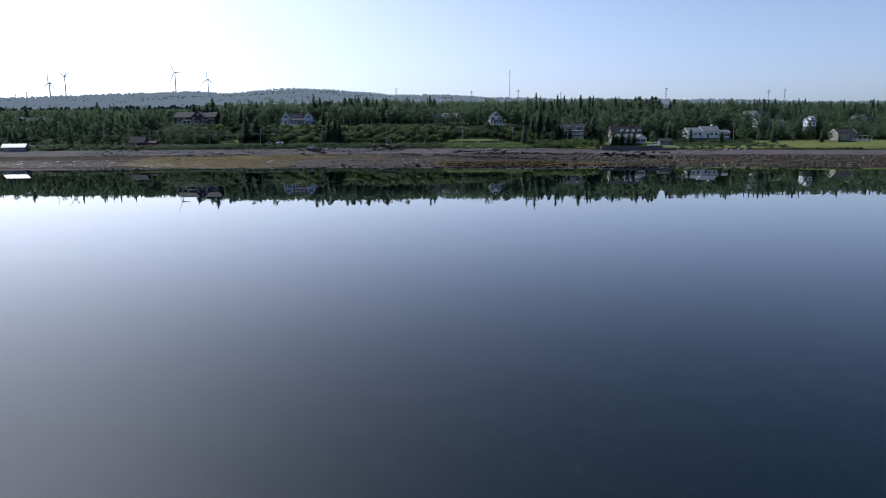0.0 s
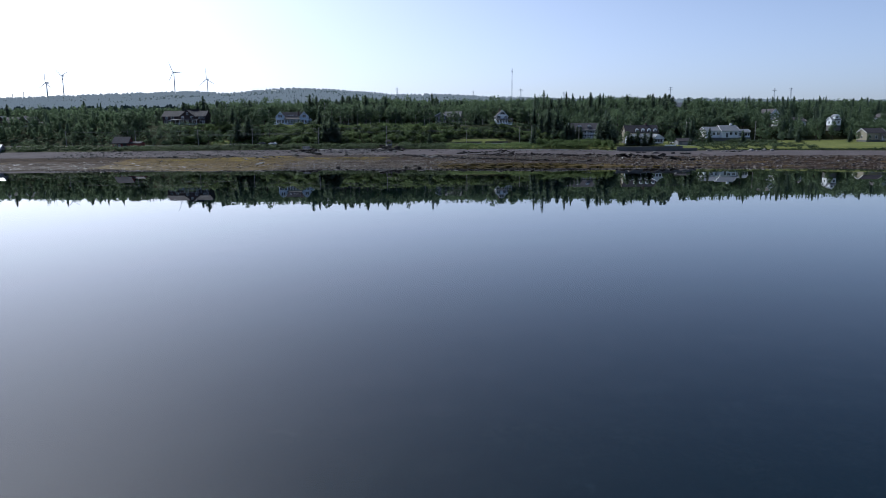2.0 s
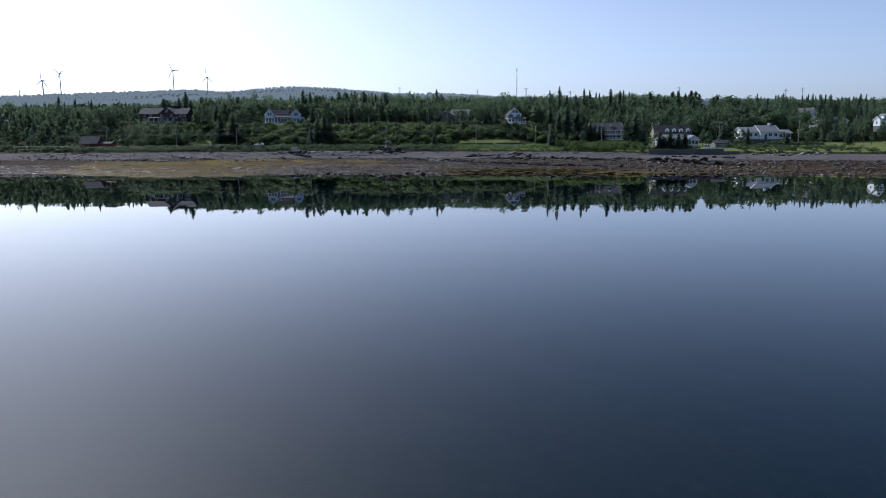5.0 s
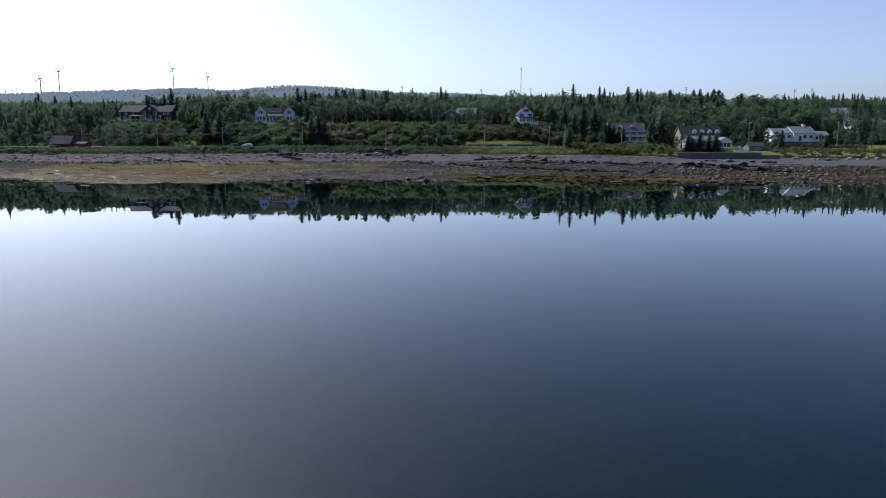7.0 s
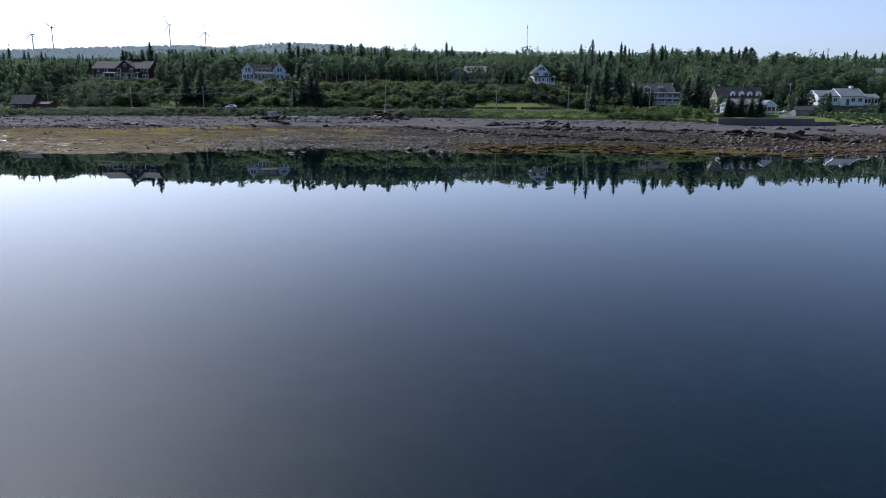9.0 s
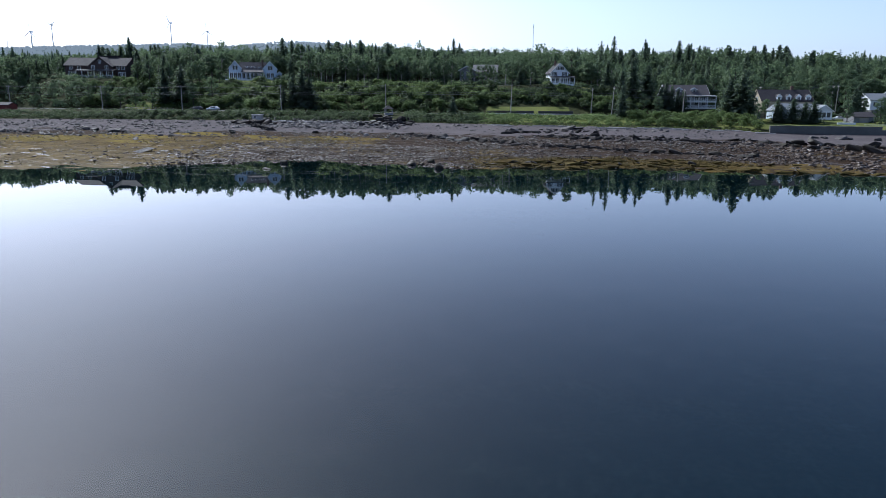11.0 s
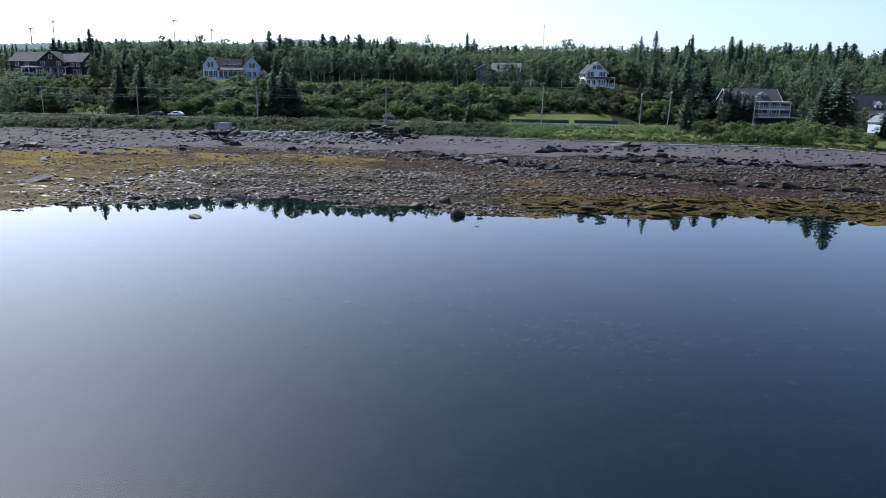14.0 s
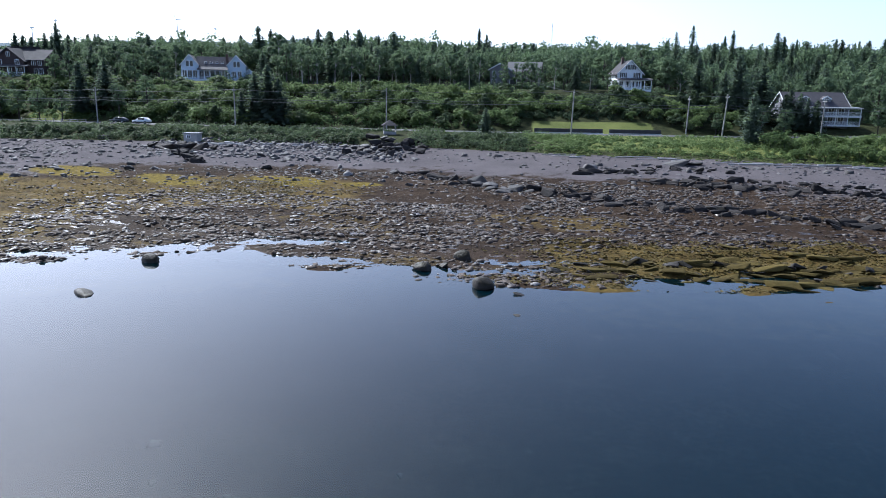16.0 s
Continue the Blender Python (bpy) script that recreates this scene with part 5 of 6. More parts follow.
for gx_ in np.arange(-335, 345, 4.9):
    for gy_ in np.arange(404, 640, 5.3):
        x, y = gx_ + rng.uniform(-2.1, 2.1), gy_ + rng.uniform(-2.2, 2.2)
        yt, yr0 = float(terrace_line(np.array([x]))[0]), float(road_line(np.array([x]))[0])
        start = yt + 9
        if 60 < x < 200:
            start = max(yr0 + 9, 436 if x < 140 else 444)
        if x < -180:
            start = yr0 + 12
        if x >= 200:
            start = 440
        if y < start or not free(x, y, 2.2):
            continue
        # gardens in front of the hill houses stay low
        if any(a - 3 < x < b + 3 and y < d and y > c - (24 if k < 5 else 6) for k, (a, b, c, d) in enumerate(CLEAR)):
            continue
        if y > 525 and rng.random() < (0.5 if y > 560 else 0.15):
            continue
        wood.append((x, y, y - start))
wood.sort(key=lambda q: q[2])
far_rows = []
for x, y, depth in wood:
    patch = float(value_noise(np.array([x / 30]), np.array([y / 24]), 21, 3)[0])
    conifer = rng.random() < ((0.10 + 0.6 * patch if depth < 22 else 0.28 + 0.7 * patch) * (0.6 if x > 0 else 1.0))
    tall = rng.uniform(8.0, 12.0) if depth < 14 else rng.uniform(9.5, 12.8) if rng.random() < 0.95 else rng.uniform(13.5, 16.0)
    if x < -170:
        tall *= 0.82
    if conifer:
        tall *= 0.98
    if x > -70 and y > 500:
        tall *= 1.15 if y < 560 else 1.4
    if x > 105:
        tall *= 1.22
    if -170 < x < -30:
        tall *= 1.13
    tall = min(tall, 17.5)
    if y > 450 and abs(x + 1.8 - 0.348 * (y - 50)) < 4:
        # a gap in the wood in front of the far pale roof
        tall = max(4.0, min(tall, 12.8 + 0.0384 * (y - 50) - ground_at(x, y)))
    key = "spruce" if conifer else "leafy"
    if counts[key] < 215 and -190 < x < 190:
        counts[key] += 1
        protos = SPRUCES[:3] if conifer else (LEAFY[0], LEAFY[1], LEAFY[3], LEAFY[0], LEAFY[1], LEAFY[2], LEAFY[3])
        plant(protos, int(rng.integers(0, 7)), x, y, tall, 10.0, rng.uniform(1.15, 1.7) if conifer else rng.uniform(0.95, 1.35))
    else:
        far_rows.append((x, y, tall, conifer))


def join_far(name, rows, mat, conifer, label):
    """The rest of the wood, one joined mesh of simple crowns."""
    vs, fs, base = [], [], 0
    for x, y, hgt in rows:
        z0 = ground_at(x, y)
        if conifer:
            n = 105 if y < 520 else 56
            s = np.append(rng.uniform(0, 1, n - 3) ** 1.1, (0.9, 0.95, 0.99))
            a = rng.uniform(0, math.tau, n)
            r = hgt * 0.29 * (1 - s) ** 0.75 * rng.uniform(0.55, 1.0, n)
            c = np.stack([x + np.cos(a) * r, y + np.sin(a) * r, z0 + hgt * (0.12 + 0.88 * s)], 1)
            v, f = leaf_quads(c, np.stack([np.cos(a), np.sin(a), 0.5 + 0 * a], 1) + rng.normal(scale=0.35, size=(n, 3)), (0.35 + 1.0 * (1 - s)) * (1.0 if y < 520 else 1.25) * hgt / 13)
            cv, cf = cone((x, y, z0 + hgt * 0.08), hgt * 0.16, hgt * 0.91)
            v, f = np.concatenate([v, cv]), np.concatenate([f, cf + len(v)])
        else:
            m = 8 if y < 510 else 6
            e = rng.normal(size=(m, 3))
            e /= np.linalg.norm(e, axis=1, keepdims=True)
            up = (np.arange(m) + rng.uniform(0.2, 0.8, m)) / m
            mid = np.array([x, y, z0]) + e * np.array([0.11, 0.11, 0.0]) * hgt * (1.15 - 0.8 * up[:, None]) + np.stack([0 * up, 0 * up, hgt * (0.28 + 0.5 * up)], 1)
            rad = hgt * rng.uniform(0.15, 0.2, m) * (1.1 - 0.32 * up)
            e = rng.normal(size=(m, 30, 3))
            e /= np.linalg.norm(e, axis=2, keepdims=True)
            c = (mid[:, None] + e * rad[:, None, None] * rng.uniform(0.3, 1.06, (m, 30, 1))).reshape(-1, 3)
            v, f = leaf_quads(c, e.reshape(-1, 3) + rng.normal(scale=0.5, size=(m * 30, 3)), rng.uniform(0.44, 0.85, m * 30) * max(1.0, hgt / 12))
        vs.append(v)
        fs.append(f + base)
        base += len(v)
    ob = soup(name, np.concatenate(vs), np.concatenate(fs), mat)
    return tagged(ob, label, "trees", kind="stuff")


join_far("spruce_wood", [r[:3] for r in far_rows if r[3]], M_SPRUCE, True, "dense dark spruce wood covering the rise")
join_far("mixed_wood", [r[:3] for r in far_rows if not r[3]], M_LEAF, False, "green broad-leaved trees mixed through the wood")

# woods on the far slopes and the ridge behind them, its haze put into the material


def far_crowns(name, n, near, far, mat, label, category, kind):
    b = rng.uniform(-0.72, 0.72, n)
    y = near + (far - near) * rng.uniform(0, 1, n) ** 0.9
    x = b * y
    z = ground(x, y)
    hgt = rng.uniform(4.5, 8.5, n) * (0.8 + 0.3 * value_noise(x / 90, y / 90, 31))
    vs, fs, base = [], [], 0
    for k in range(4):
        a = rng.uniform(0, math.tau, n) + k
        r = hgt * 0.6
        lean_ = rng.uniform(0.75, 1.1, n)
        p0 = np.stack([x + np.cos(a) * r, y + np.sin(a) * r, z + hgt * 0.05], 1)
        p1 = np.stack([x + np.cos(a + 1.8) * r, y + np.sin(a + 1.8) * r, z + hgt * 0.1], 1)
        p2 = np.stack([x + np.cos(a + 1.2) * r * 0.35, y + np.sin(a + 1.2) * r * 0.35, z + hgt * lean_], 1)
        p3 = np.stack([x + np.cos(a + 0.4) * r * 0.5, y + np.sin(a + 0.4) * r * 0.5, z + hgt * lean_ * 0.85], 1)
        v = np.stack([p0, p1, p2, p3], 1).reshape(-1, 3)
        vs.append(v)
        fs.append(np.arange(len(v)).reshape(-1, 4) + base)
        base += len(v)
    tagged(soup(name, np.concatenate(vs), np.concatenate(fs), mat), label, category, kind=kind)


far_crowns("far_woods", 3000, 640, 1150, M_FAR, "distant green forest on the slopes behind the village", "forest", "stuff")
far_crowns("backdrop", 14000, 1150, 2150, M_PAINTED_HAZE, "far blue-green forested ridge, haze put into its colour and glow", "backdrop", "structure")

# shrubs on the slope between road and houses, and along the bank
n_shrub = 0
spots = []
for gx_ in np.arange(-150, 66, 3.3):
    for gy_ in np.arange(398, 452, 3.3):
        x, y = gx_ + rng.uniform(-1.4, 1.4), gy_ + rng.uniform(-1.4, 1.4)
        yt, yr0 = float(terrace_line(np.array([x]))[0]), float(road_line(np.array([x]))[0])
        if yr0 + 6 < y < yt - 5 and free(x, y, 0.8) and not (0 < x < 36 and y < yr0 + 13) and not (-134 < x < -112 and y < yr0 + 12):
            spots.append((x, y))
rng.shuffle(spots)
for x, y in spots:
    if n_shrub < 270:
        n_shrub += 1
        plant(SHRUBS, int(rng.integers(0, 3)), x, y, rng.uniform(2.4, 5.2), 3.0, rng.uniform(1.0, 1.4), 0.2)
for k in range(70):
    x = -128 + 1.83 * k + rng.uniform(-0.8, 0.8)
    if abs(x + 29) > 5:
        plant(SHRUBS, 2, x, float(bank_edge(np.array([x]))[0]) + rng.uniform(1.8, 8.0), rng.uniform(1.3, 2.3), 3.0, rng.uniform(1.2, 1.8), 0.2, "dark rounded rose bush on the bank above the beach")
for gx_ in np.arange(47, 80, 2.3):
    for row in range(4):
        x = gx_ + rng.uniform(-0.8, 0.8)
        y = float(bank_edge(np.array([x]))[0]) + 4 + row * 4.2 + rng.uniform(-1, 1)
        plant(WILLOW, 0, x, y, rng.uniform(2.4, 4.2) * (0.75 + 0.12 * row), 3.0, rng.uniform(0.9, 1.3), 0.2)


def thicket(name, x0, x1, depth0, depth1, count, tall, mat, size, label, edge_fn, patch=0.0, seed=40):
    """A low tangled cover between two offsets from a line along the shore."""
    each = 44
    n = count // each
    x = rng.uniform(x0, x1, n)
    y = edge_fn(x) + rng.uniform(depth0 + 0.6, depth1 - 0.4, n)
    keep = (np.abs(x + 29.5) > 5.5) | (y > 397)
    x, y = x[keep], y[keep]
    n = len(x)
    swell = np.clip(0.65 + 1.0 * value_noise(x / 7, y / 4, seed + 1, 3), 0.15, 1.3)
    r = tall * swell * rng.uniform(0.6, 1.15, n)
    e = rng.normal(size=(n, each, 3))
    e /= np.linalg.norm(e, axis=2, keepdims=True)
    e[..., 2] = np.abs(e[..., 2])
    wide_ = np.maximum(r, 0.5) * rng.uniform(0.75, 1.2, n)
    span = np.stack([wide_, wide_, r], 1)[:, None]
    lump = rng.uniform(0.72, 1.08, (n, each, 1))
    c = np.stack([x, y, ground(x, y) - 0.1], 1)[:, None] + e * span * lump
    nrm = e + rng.normal(scale=0.25, size=e.shape) + np.array([0, 0, 0.25])
    v, f = leaf_quads(c.reshape(-1, 3), nrm.reshape(-1, 3), size * rng.uniform(0.6, 1.4, n * each))
    return tagged(soup(name, v, f, mat), label, "bushes", kind="stuff")


thicket("rose_thicket", -160, 0, 0.2, 15, 66000, 1.7, M_ROSE, 0.32, "dark green rose thicket along the top of the beach", bank_edge)
thicket("bank_thicket", 0, 66, 1.5, 19, 42000, 1.5, M_SHRUB, 0.28, "bright green scrub on the bank above the beach", bank_edge, seed=50)
thicket("road_hedge", -103, 2, -7.5, -3.4, 11000, 1.5, M_ROSE, 0.3, "dark hedge between the road and the beach", road_line, seed=45)
thicket("road_hedge", -160, -103, -7.5, -4.2, 5000, 0.8, M_ROSE, 0.3, "low dark hedge between the road and the beach", road_line, seed=46)
thicket("roadside_scrub", 0, 66, -9.5, -3.6, 10000, 0.8, M_SHRUB, 0.26, "low green scrub beside the coast road", road_line, seed=47)
thicket("far_thicket", -330, -160, 0.5, 16, 16000, 1.8, M_ROSE, 0.7, "dark scrub behind the far beach", bank_edge, seed=52)
thicket("bright_scrub", -99, -74, 11, 36, 13000, 2.9, M_BRIGHT, 0.34, "yellow green scrub with painted-in sunlight below the blue-grey house", road_line, seed=48)
thicket("bright_scrub", -52, 0, 21, 36, 13000, 2.4, M_BRIGHT, 0.34, "yellow green scrub with painted-in sunlight below the terrace lawn", road_line, seed=49)
thicket("slope_thicket", -150, 0, 5.5, 38, 60000, 2.2, M_SHRUB, 0.5, "tangled green undergrowth on the slope", road_line, seed=54)
thicket("hill_thicket", -330, -150, 5, 34, 34000, 3.4, M_LEAF, 0.6, "leafy scrub and saplings on the slope", road_line, seed=53)
thicket("slope_thicket", 0, 64, 13.5, 31, 24000, 2.4, M_ROSE, 0.5, "dark tangled undergrowth below the white house", road_line, seed=55)
thicket("wood_edge", -180, 60, 9, 17, 26000, 3.6, M_LEAF, 0.6, "leafy undergrowth at the foot of the wood", terrace_line, seed=57)
thicket("wood_edge", 60, 150, 9, 22, 14000, 3.4, M_LEAF, 0.6, "leafy undergrowth behind the shore houses", terrace_line, seed=59)
thicket("shore_grass", 2, 78, -1.8, 2.5, 9000, 0.45, M_GRASS, 0.35, "pale dune grass at the head of the beach", bank_edge, seed=56)
thicket("garden_hedge", 126, 176, 61, 67, 12000, 2.6, M_ROSE, 0.5, "clipped dark hedge behind the lawn", bank_edge, seed=58)
thicket("garden_scrub", 121, 170, 5, 44, 14000, 1.5, M_ROSE, 0.5, "low dark scrub in front of the white bungalow", bank_edge, seed=61)
thicket("lawn_edge_scrub", 118, 200, 0.5, 4, 9000, 0.9, M_ROSE, 0.45, "low dark scrub at the edge of the lawn", bank_edge, seed=60)

# ---- rocks ----


def rock_mesh(seed, flat, blocky):
    """A broken stone: a ball cut by a few planes."""
    r = np.random.default_rng(seed)
    bm = bmesh.new()
    for k in range(17):
        p = r.uniform(-1, 1, 3)
        p = p / max(np.abs(p).max(), 0.3) * r.uniform(0.55, 0.8)
        bm.verts.new((p[0], p[1], p[2] * flat))
    out = bmesh.ops.convex_hull(bm, input=bm.verts)
    bmesh.ops.delete(bm, geom=list({v for v in out["geom_unused"] + out["geom_interior"] if isinstance(v, bmesh.types.BMVert)}), context="VERTS")
    bmesh.ops.dissolve_limit(bm, angle_limit=0.12, verts=bm.verts, edges=bm.edges)
    bmesh.ops.bevel(bm, geom=bm.edges[:], offset=0.05, segments=1, affect="EDGES")
    me = bpy.data.meshes.new("boulder")
    bm.to_mesh(me)
    bm.free()
    return me


def round_rock(seed):
    """A sea-worn boulder with a few flattened sides."""
    r = np.random.default_rng(seed)
    bm = bmesh.new()
    bmesh.ops.create_icosphere(bm, subdivisions=3, radius=0.95)
    cuts = r.normal(size=(6, 3))
    cuts /= np.linalg.norm(cuts, axis=1, keepdims=True)
    for v in bm.verts:
        p = np.array(v.co)
        for c in cuts:
            p = p - c * max(0.0, p @ c - 0.66) * 0.8
        p = p * (1 + 0.06 * math.sin(p[0] * 5 + seed) * math.cos(p[1] * 4.3 + p[2] * 3))
        v.co = (p[0], p[1], p[2] * 0.75)
    me = bpy.data.meshes.new("boulder")
    bm.to_mesh(me)
    bm.free()
    me.polygons.foreach_set("use_smooth", [True] * len(me.polygons))
    return me


ROUND_MESH = [round_rock(k + 30) for k in range(9)]
ROCK_MESH = [rock_mesh(k, (0.55, 0.7, 0.45, 0.8, 0.35, 0.6)[k % 6], 0.93) for k in range(9)]
ROCK_SETS = {}
for key, mat in (("dry", M_ROCK), ("wet", M_WET_ROCK), ("pale", M_PALE_ROCK), ("worn", M_WET_ROCK), ("weedy", M_WEED_ROCK)):
    ROCK_SETS[key] = []
    for me in (ROUND_MESH if key in ("pale", "worn") else ROCK_MESH):
        c = me.copy()
        c.materials.append(mat)
        ROCK_SETS[key].append(c)
ROCK_SETS["ledge"] = []
for k in range(9):
    c = rock_mesh(k + 60, (0.5, 0.38, 0.6)[k % 3], 0.93)
    c.materials.append(M_LEDGE)
    ROCK_SETS["ledge"].append(c)
ROCK_LABEL = {"weedy": "low flat ledge draped with olive rockweed at the tide line", "ledge": "dark angular slab of a rock ledge across the beach", "dry": "grey broken boulder lying on the beach", "wet": "dark wet boulder with rockweed at the tide line", "pale": "pale rounded boulder on the shore", "worn": "black sea-worn boulder standing in the shallows"}


def boulder(x, y, r, kind="dry", k=None, z=None, tall=1.0, turn=None, long=1.0, tip=9.0):
    r = r * 1.3
    me = ROCK_SETS[kind][int(rng.integers(0, 9)) if k is None else k]
    ob = new("beach_rock" if kind == "ledge" else "boulder", me)
    z = ground_at(x, y) if z is None else z
    ob.matrix_world = pose(x, y, z + r * 0.08 * tall, float(rng.normal(0, tip)), float(rng.normal(0, tip)), float(rng.uniform(0, 360)) if turn is None else turn) @ Matrix.Diagonal((r * long * rng.uniform(0.9, 1.3), r * rng.uniform(0.7, 1.0), r * tall, 1))
    return tagged(ob, ROCK_LABEL[kind], *(("rock slab", "ledges across the beach") if kind == "ledge" else ("boulder", "boulders on the shore")))


for x, y, r, kind, tall, z in ((-10.3, 291.6, 1.0, "worn", 1.0, 0.05), (-41.9, 297.5, 0.75, "worn", 0.9, 0.05), (-42.4, 286.4, 0.8, "worn", 0.35, 0.0), (-12.2, 301.5, 0.85, "worn", 1.0, None), (-15.9, 297.2, 0.85, "worn", 0.7, 0.1), (-14.0, 298.2, 0.5, "wet", 0.6, 0.15), (-7.4, 289.5, 0.55, "wet", 0.35, 0.0),
                               (-8.0, 284.0, 0.4, "wet", 0.25, -0.03), (-5.8, 292.5, 0.5, "pale", 0.45, 0.05), (-67.9, 347.5, 1.3, "dry", 0.9, None), (-69.2, 351.5, 0.9, "dry", 0.9, None), (-46.2, 352.4, 1.2, "dry", 0.7, None), (-37.0, 348.8, 1.0, "dry", 1.0, None), (-23.8, 348.8, 1.0, "dry", 0.7, None),
                               (-31.2, 346.3, 0.6, "pale", 1.0, None), (-28.8, 345.2, 0.9, "dry", 0.4, None), (8.8, 353.6, 2.0, "dry", 0.7, None), (24.7, 358.5, 2.2, "dry", 0.6, None), (28.0, 358.5, 1.5, "dry", 0.6, None), (33.0, 354.5, 1.0, "dry", 0.6, None), (35.0, 354.3, 1.0, "dry", 0.5, None), (37.2, 354, 1.0, "dry", 0.5, None),
                               (19.3, 324.1, 1.0, "wet", 0.7, None), (20.6, 324.4, 0.8, "wet", 0.7, None), (-4.0, 323.5, 0.9, "wet", 0.7, None), (-19.0, 350.0, 0.8, "dry", 0.6, None), (130, 345, 1.5, "dry", 0.9, None), (133.4, 345.6, 1.1, "dry", 0.9, None), (108, 344, 1.2, "dry", 0.7, None)):
    boulder(x, y, r, kind, None, z, tall)
# rocky ledges: rows of blocks that follow the strike of the beach
for x0, y0, x1, y1, n, r0, r1, kind in ((-11, 340, -3, 334.5, 9, 0.9, 1.5, "dry"), (-4, 335, 5, 329.5, 9, 0.9, 1.5, "ledge"), (7, 348, 20, 351.5, 10, 0.7, 1.3, "ledge"), (15, 342, 35, 336.5, 26, 0.7, 1.3, "ledge"), (34, 336.5, 62, 328, 26, 0.7, 1.4, "ledge"), (4, 329.5, 10, 323, 7, 0.7, 1.2, "ledge"), (10, 327, 19, 321.5, 10, 0.7, 1.3, "ledge"), (21, 324.5, 35, 317, 14, 0.8, 1.5, "ledge"), (35, 317, 58, 308, 14, 0.8, 1.4, "wet"), (0, 300.5, 16, 298, 10, 0.4, 0.9, "wet"), (16, 300, 40, 299, 9, 0.4, 0.9, "wet"),
                                        (-23, 349.5, -16.5, 344.5, 6, 0.6, 1.2, "ledge"), (-17, 345.5, -11, 338.5, 8, 0.6, 1.1, "ledge"), (15.5, 353, 25, 355, 7, 0.6, 1.1, "ledge"), (26, 352, 31.5, 351.5, 4, 0.7, 1.0, "ledge"), (22, 345, 52, 336, 20, 0.5, 1.1, "ledge"), (-68, 369, -60, 356, 20, 0.8, 1.5, "ledge"), (-56, 367, -40, 360, 12, 0.5, 1.1, "dry"),
                                        (62, 336, 96, 324, 16, 0.9, 1.9, "wet"), (70, 326, 100, 310, 12, 0.9, 1.9, "wet"), (84, 344, 112, 336, 8, 0.8, 1.7, "dry"), (-112, 352, -92, 346, 10, 0.6, 1.4, "dry"), (-135, 350, -116, 342, 10, 0.7, 1.4, "dry"), (-4, 296.5, 24, 295.5, 10, 0.3, 0.8, "wet"), (120, 349, 150, 347, 14, 0.5, 1.1, "pale")):
    many = int(n * 1.7) if kind == "ledge" else n
    for k in range(many):
        s = (k + rng.uniform(0, 1)) / many
        size = rng.uniform(r0, r1) * (rng.uniform(0.4, 0.85) if kind == "ledge" else 0.85)
        boulder(x0 + (x1 - x0) * s + rng.normal(0, 0.8), y0 + (y1 - y0) * s + rng.normal(0, 1.1), size, kind, None, None, rng.uniform(0.8, 1.4) if kind == "ledge" else rng.uniform(0.6, 1.1), float(rng.normal(-18, 20)), 1.35 if kind in ("ledge", "wet") else 1.1, 14.0)
# flat weedy ledges that dip into the water
for x0, y0, x1, y1, n, r0, r1 in ((-4, 297.5, 42, 292.5, 52, 0.35, 1.0), (2, 300.5, 50, 297, 46, 0.4, 1.1), (12, 304.5, 62, 299, 30, 0.4, 0.9), (44, 293, 84, 286, 24, 0.5, 1.2)):
    for k in range(n):
        f_ = (k + rng.uniform(0, 1)) / n
        boulder(x0 + (x1 - x0) * f_, y0 + (y1 - y0) * f_ + rng.normal(0, 1.0), rng.uniform(r0, r1), "weedy", None, None, rng.uniform(0.35, 0.7), float(rng.normal(-8, 18)), 1.7, 9.0)
# long tilted slabs of the outcrop beside the beach shed
for x, y, r in ((-76.0, 374.5, 1.3), (-73.4, 373.0, 1.7), (-71.0, 371.5, 1.5), (-68.4, 371.0, 1.6), (-65.6, 371.8, 1.4), (-63.0, 372.6, 1.2), (-70.0, 374.6, 1.4), (-66.8, 374.8, 1.1)):
    boulder(x, y, r, "ledge", None, None, rng.uniform(0.8, 1.1), float(rng.normal(-32, 6)), 1.9, 8.0)
# the outcrop below the gazebo and the broken rock along the bank
for k in range(54):
    s = rng.uniform(0, 1)
    x, y = -28 + rng.normal(0, 4.0), 364 + 20 * s + rng.normal(0, 0.8)
    boulder(x, y, rng.uniform(0.4, 1.25), "ledge" if k % 3 else "dry", None, ground_at(x, y) + (0.8 * s if abs(x + 28.5) < 4.5 else 0.1), rng.uniform(0.8, 1.4))
for k in range(30):
    x = rng.uniform(-62, -33)
    boulder(x, float(bank_edge(np.array([x]))[0]) - rng.uniform(-1, 9), rng.uniform(0.4, 1.1), "dry", None, None, rng.uniform(0.6, 1.1))
for k in range(12):
    x = rng.uniform(-125, 70)
    u = rng.uniform(0.35, 0.95)
    y0, y1 = float(water_edge(np.array([x]))[0]), float(bank_edge(np.array([x]))[0])
    boulder(x, y0 + u * (y1 - y0), rng.uniform(0.3, 0.8), "dry", None, None, rng.uniform(0.5, 1.0))


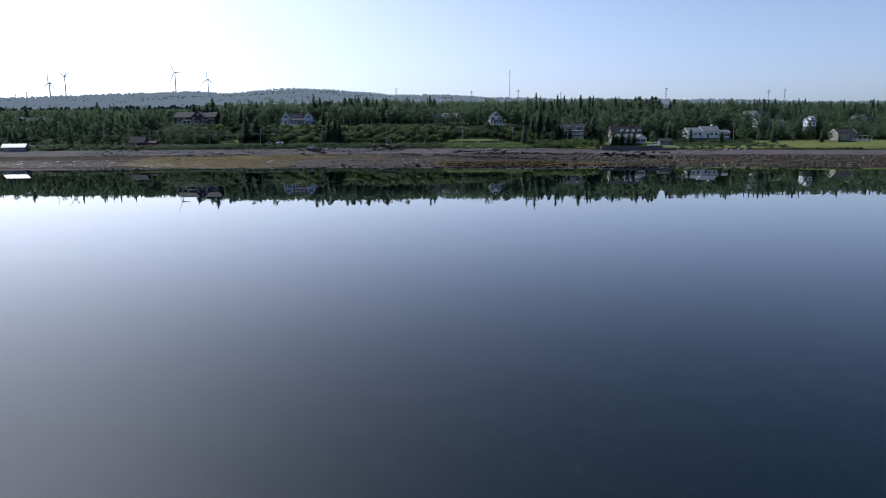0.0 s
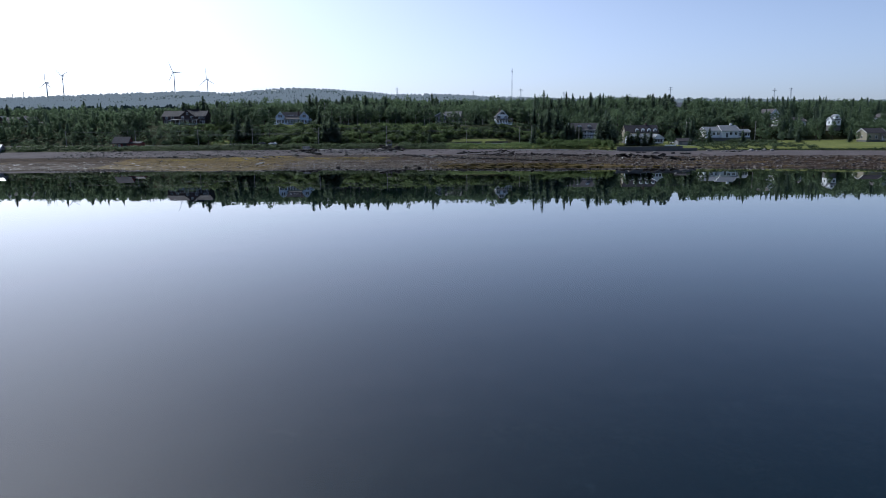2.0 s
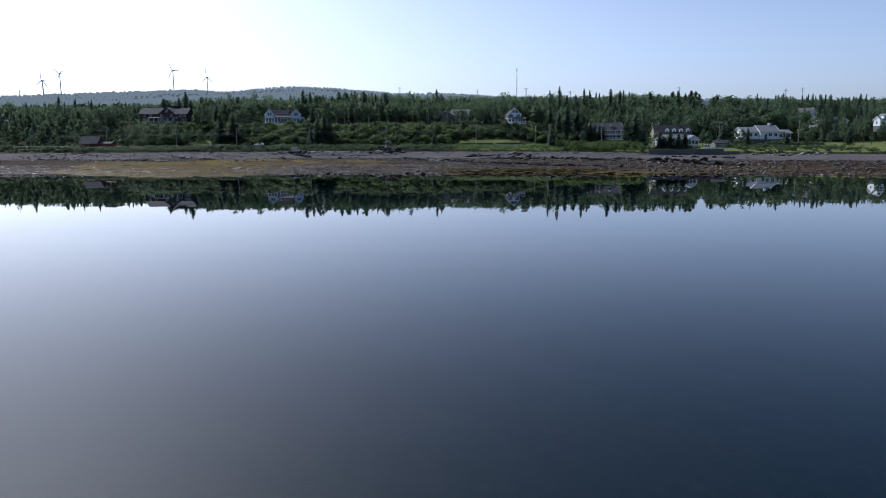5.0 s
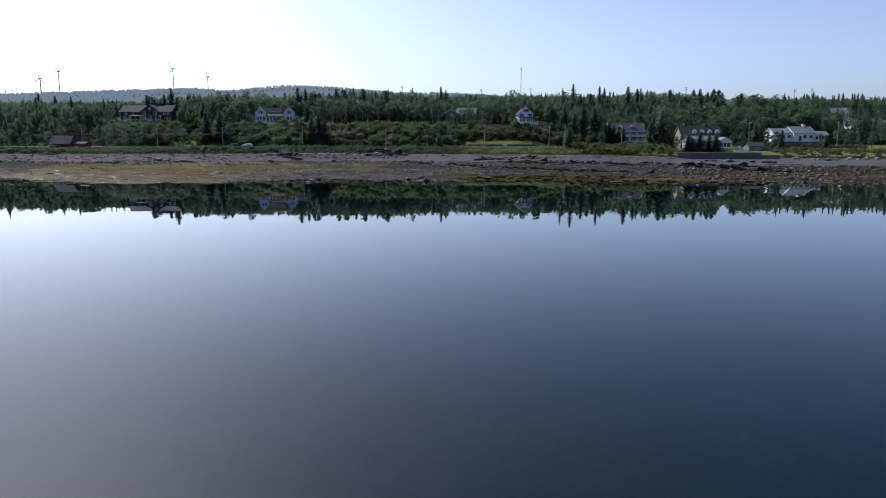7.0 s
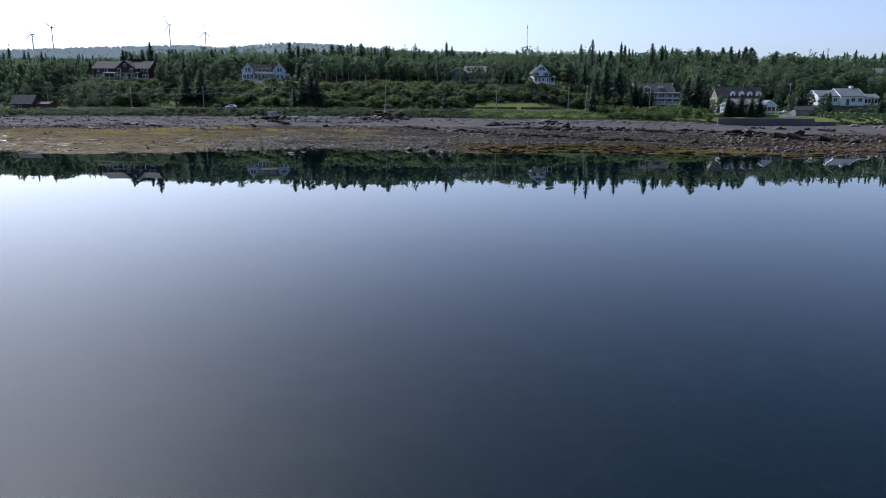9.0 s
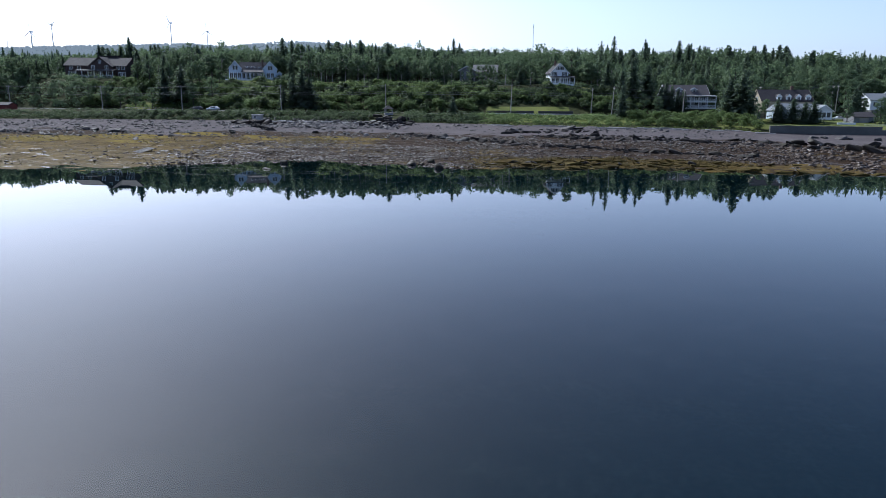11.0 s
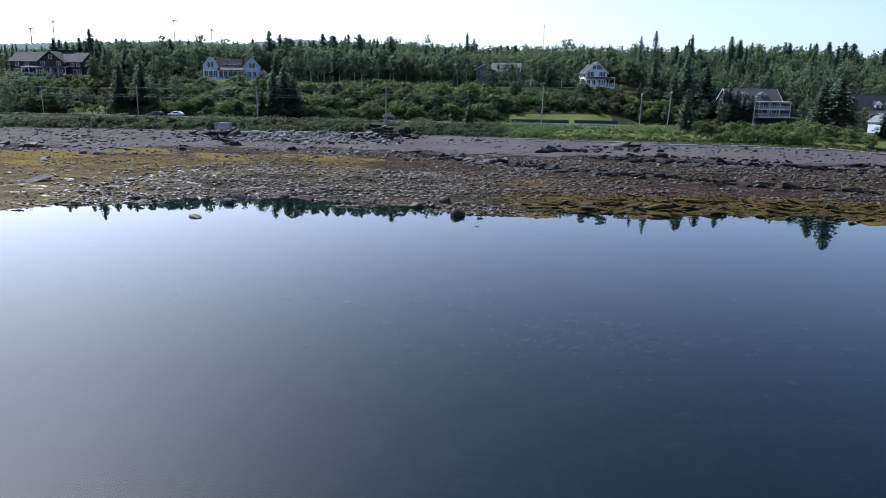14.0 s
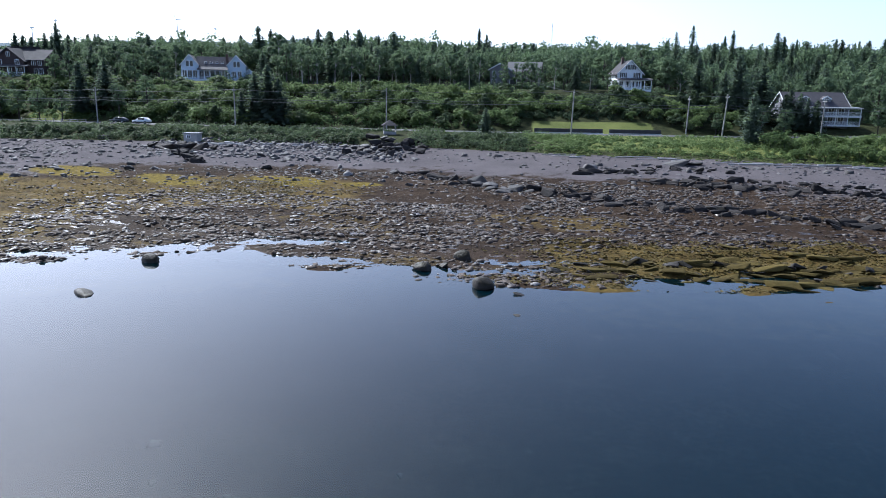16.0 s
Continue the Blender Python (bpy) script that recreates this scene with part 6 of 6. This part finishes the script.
def stones(name, count, region, r0, r1, mat, label, flat=0.5):
    """Loose stones too many to count, joined."""
    iv = np.array([(-1, -1, -1), (1, -1, -1), (1, 1, -1), (-1, 1, -1), (-0.6, -0.6, 1), (0.6, -0.6, 1), (0.6, 0.6, 1), (-0.6, 0.6, 1)], float) * 0.8
    fc = np.array([(0, 3, 2, 1), (4, 5, 6, 7), (0, 1, 5, 4), (1, 2, 6, 5), (2, 3, 7, 6), (3, 0, 4, 7)])
    x, y = region(count)
    n = len(x)
    z = ground(x, y)
    r = r0 * (r1 / r0) ** (rng.uniform(0, 1, n) ** 1.7)
    v = iv[None] * rng.uniform(0.55, 1.25, (n, 8, 3))
    v = v * np.stack([rng.uniform(0.9, 1.9, n), rng.uniform(0.6, 1.1, n), flat * rng.uniform(0.4, 1.5, n)], 1)[:, None] * r[:, None, None]
    a = rng.normal(-0.25, 0.9, n)
    ca, sa = np.cos(a)[:, None], np.sin(a)[:, None]
    tilt = rng.normal(0, 0.17, n)[:, None]
    vx, vy, vz = v[..., 0] * ca - v[..., 1] * sa, v[..., 0] * sa + v[..., 1] * ca, v[..., 2] + v[..., 0] * tilt
    p = np.stack([vx + x[:, None], vy + y[:, None], vz + (z + r * 0.04)[:, None]], -1)
    f = fc[None] + (np.arange(n) * 8)[:, None, None]
    return tagged(soup(name, p.reshape(-1, 3), f.reshape(-1, 4), mat), label, "stones", kind="stuff")


def shore_band(x0, x1, u0, u1, seed, thin):
    def pick(count):
        x = rng.uniform(x0, x1, count)
        u = rng.uniform(u0, u1, count)
        a, b = water_edge(x), bank_edge(x)
        y = a + u * (b - a)
        ends = np.clip(np.minimum(x - x0, x1 - x) / 14, 0, 1)
        keep = value_noise(x / 9, y / 5, seed) + rng.uniform(-0.5, 0.5, count) > thin + 0.9 * (1 - ends)
        return x[keep], y[keep]
    return pick


stones("cobbles", 30000, shore_band(-74, 2, -0.03, 0.38, 61, -0.15), 0.06, 0.52, M_STONES, "field of dark wet cobbles and slabs near the tide line", 0.27)
stones("cobbles", 30000, shore_band(-22, 80, 0.16, 0.62, 62, -0.15), 0.06, 0.52, M_STONES, "field of dark cobbles among rock ledges", 0.27)
stones("cobbles", 6000, shore_band(-190, -64, 0.05, 0.6, 63, 0.3), 0.1, 0.5, M_STONES, "scattered dark stones on the rockweed flat", 0.4)
stones("cobbles", 9000, shore_band(54, 214, 0.0, 0.65, 64, -0.2), 0.15, 0.9, M_STONES, "dark weedy stones along the far shore", 0.4)
stones("cobbles", 15000, shore_band(-80, 30, 0.30, 0.64, 69, 0.1), 0.07, 0.45, M_STONES, "brown stones scattered between sand and tide line", 0.3)
stones("shingle", 9500, shore_band(-150, 80, 0.58, 1.0, 65, 0.12), 0.07, 0.5, M_UPPER_STONES, "grey stones scattered over the upper beach", 0.4)
stones("shingle", 4200, shore_band(-84, -16, 0.76, 1.04, 66, -0.05), 0.12, 0.75, M_UPPER_STONES, "heaped grey stones below the bank", 0.6)
stones("shore_rocks", 3600, shore_band(-190, -60, 0.55, 1.0, 70, 0.0), 0.15, 0.8, M_ROCK, "dark broken rocks heaped along the far beach", 0.5)
stones("shore_rocks", 1900, shore_band(-150, 80, 0.5, 0.95, 68, 0.25), 0.2, 0.8, M_ROCK, "dark broken rocks strewn over the upper beach", 0.55)


def bed_patch(x0, y0, rx, ry):
    def pick(count):
        return x0 + rx * rng.normal(size=count), y0 + ry * rng.normal(size=count)
    return pick


stones("sea_bed_stones", 90, bed_patch(-1, 251, 4.5, 1.8), 0.18, 0.7, M_SUNKEN, "pale stones heaped on the shallow sea bed", 0.4)
stones("sea_bed_stones", 18, bed_patch(-21, 259, 8, 3.5), 0.25, 0.8, M_SUNKEN, "pale stones scattered on the shallow sea bed", 0.4)
stones("sea_bed_stones", 18, bed_patch(-13, 257.5, 8, 1.2), 0.2, 0.6, M_SUNKEN, "pale flat stones on the sea bed near the shore", 0.4)
stones("sea_bed_weed", 90, bed_patch(4, 250, 9, 4), 0.2, 0.7, M_BED, "dark olive weed clumps on the shallow sea bed", 0.4)


def weed_mats(name, x0, x1, u0, u1, count, size, seed, thin, label):
    x, y = shore_band(x0, x1, u0, u1, seed, thin)(count)
    z = ground(x, y) + rng.uniform(-0.02, 0.07, len(x))
    v, f = leaf_quads(np.stack([x, y, z], 1), rng.normal(scale=0.2, size=(len(x), 3)) + np.array([0, 0, 1.0]), size * rng.uniform(0.5, 1.5, len(x)))
    tagged(soup(name, v, f, M_WRACK), label, "seaweed", kind="stuff")


weed_mats("rockweed", -12, 60, -0.02, 0.2, 34000, 0.24, 71, -0.2, "olive brown rockweed draped over the low ledges")
weed_mats("rockweed", -140, -50, -0.02, 0.55, 24000, 0.28, 72, 0.0, "ochre rockweed spread over the tidal flat")
weed_mats("rockweed", -62, -26, 0.34, 0.5, 16000, 0.22, 73, 0.0, "yellow green rockweed in bands between the stones")

# driftwood along the head of the beach
for k in range(46):
    x = rng.uniform(-75, -38) if k < 18 else rng.uniform(0, 78)
    y = float(bank_edge(np.array([x]))[0]) - rng.uniform(0.5, 5.0)
    ln, a = rng.uniform(1.5, 7.5), rng.normal(0, 0.35)
    bm = bmesh.new()
    z = ground_at(x, y) + 0.12
    d = Vector((math.cos(a) * ln / 2, math.sin(a) * ln / 2, 0))
    p = Vector((x, y, 0))
    e0, e1 = p - d, p + d
    e0.z, e1.z = ground_at(e0.x, e0.y) + 0.14, ground_at(e1.x, e1.y) + 0.12
    r = rng.uniform(0.08, 0.2)
    m = p.copy()
    m.z = (e0.z + e1.z) / 2 + 0.03
    m += Vector((rng.normal(0, 0.08), rng.normal(0, 0.12), 0))
    tube(bm, e0, m, r, r * 0.9, 7)
    tube(bm, m, e1, r * 0.9, r * 0.55, 7)
    tagged(part("driftwood_log", bm, M_DRIFT, None), "bleached driftwood log stranded at the head of the beach", "driftwood", "driftwood logs")

# a washed-up section of plank decking on the rockweed flat
deck = thing("plank_raft", (-75.5, 309, ground_at(-75.5, 309) + 0.22), "weathered grey plank decking stranded on the rockweed flat", "raft", turn=-28)
deck.matrix_world = deck.matrix_world @ pose(0, 0, 0, 11, 5, 0)
for k in range(7):
    bm = bmesh.new()
    box(bm, -0.98 + k * 0.32, -0.75 + k * 0.32, -2.1 + 0.12 * (k % 3), 2.0 + 0.1 * (k % 2), 0.1, 0.16)
    part("plank", bm, M_PLANK, deck)
for y in (-1.5, 1.4):
    part("beam", boxes((-1.0, 1.1, y - 0.1, y + 0.1, -0.25, 0.098)), M_DARKWOOD, deck)
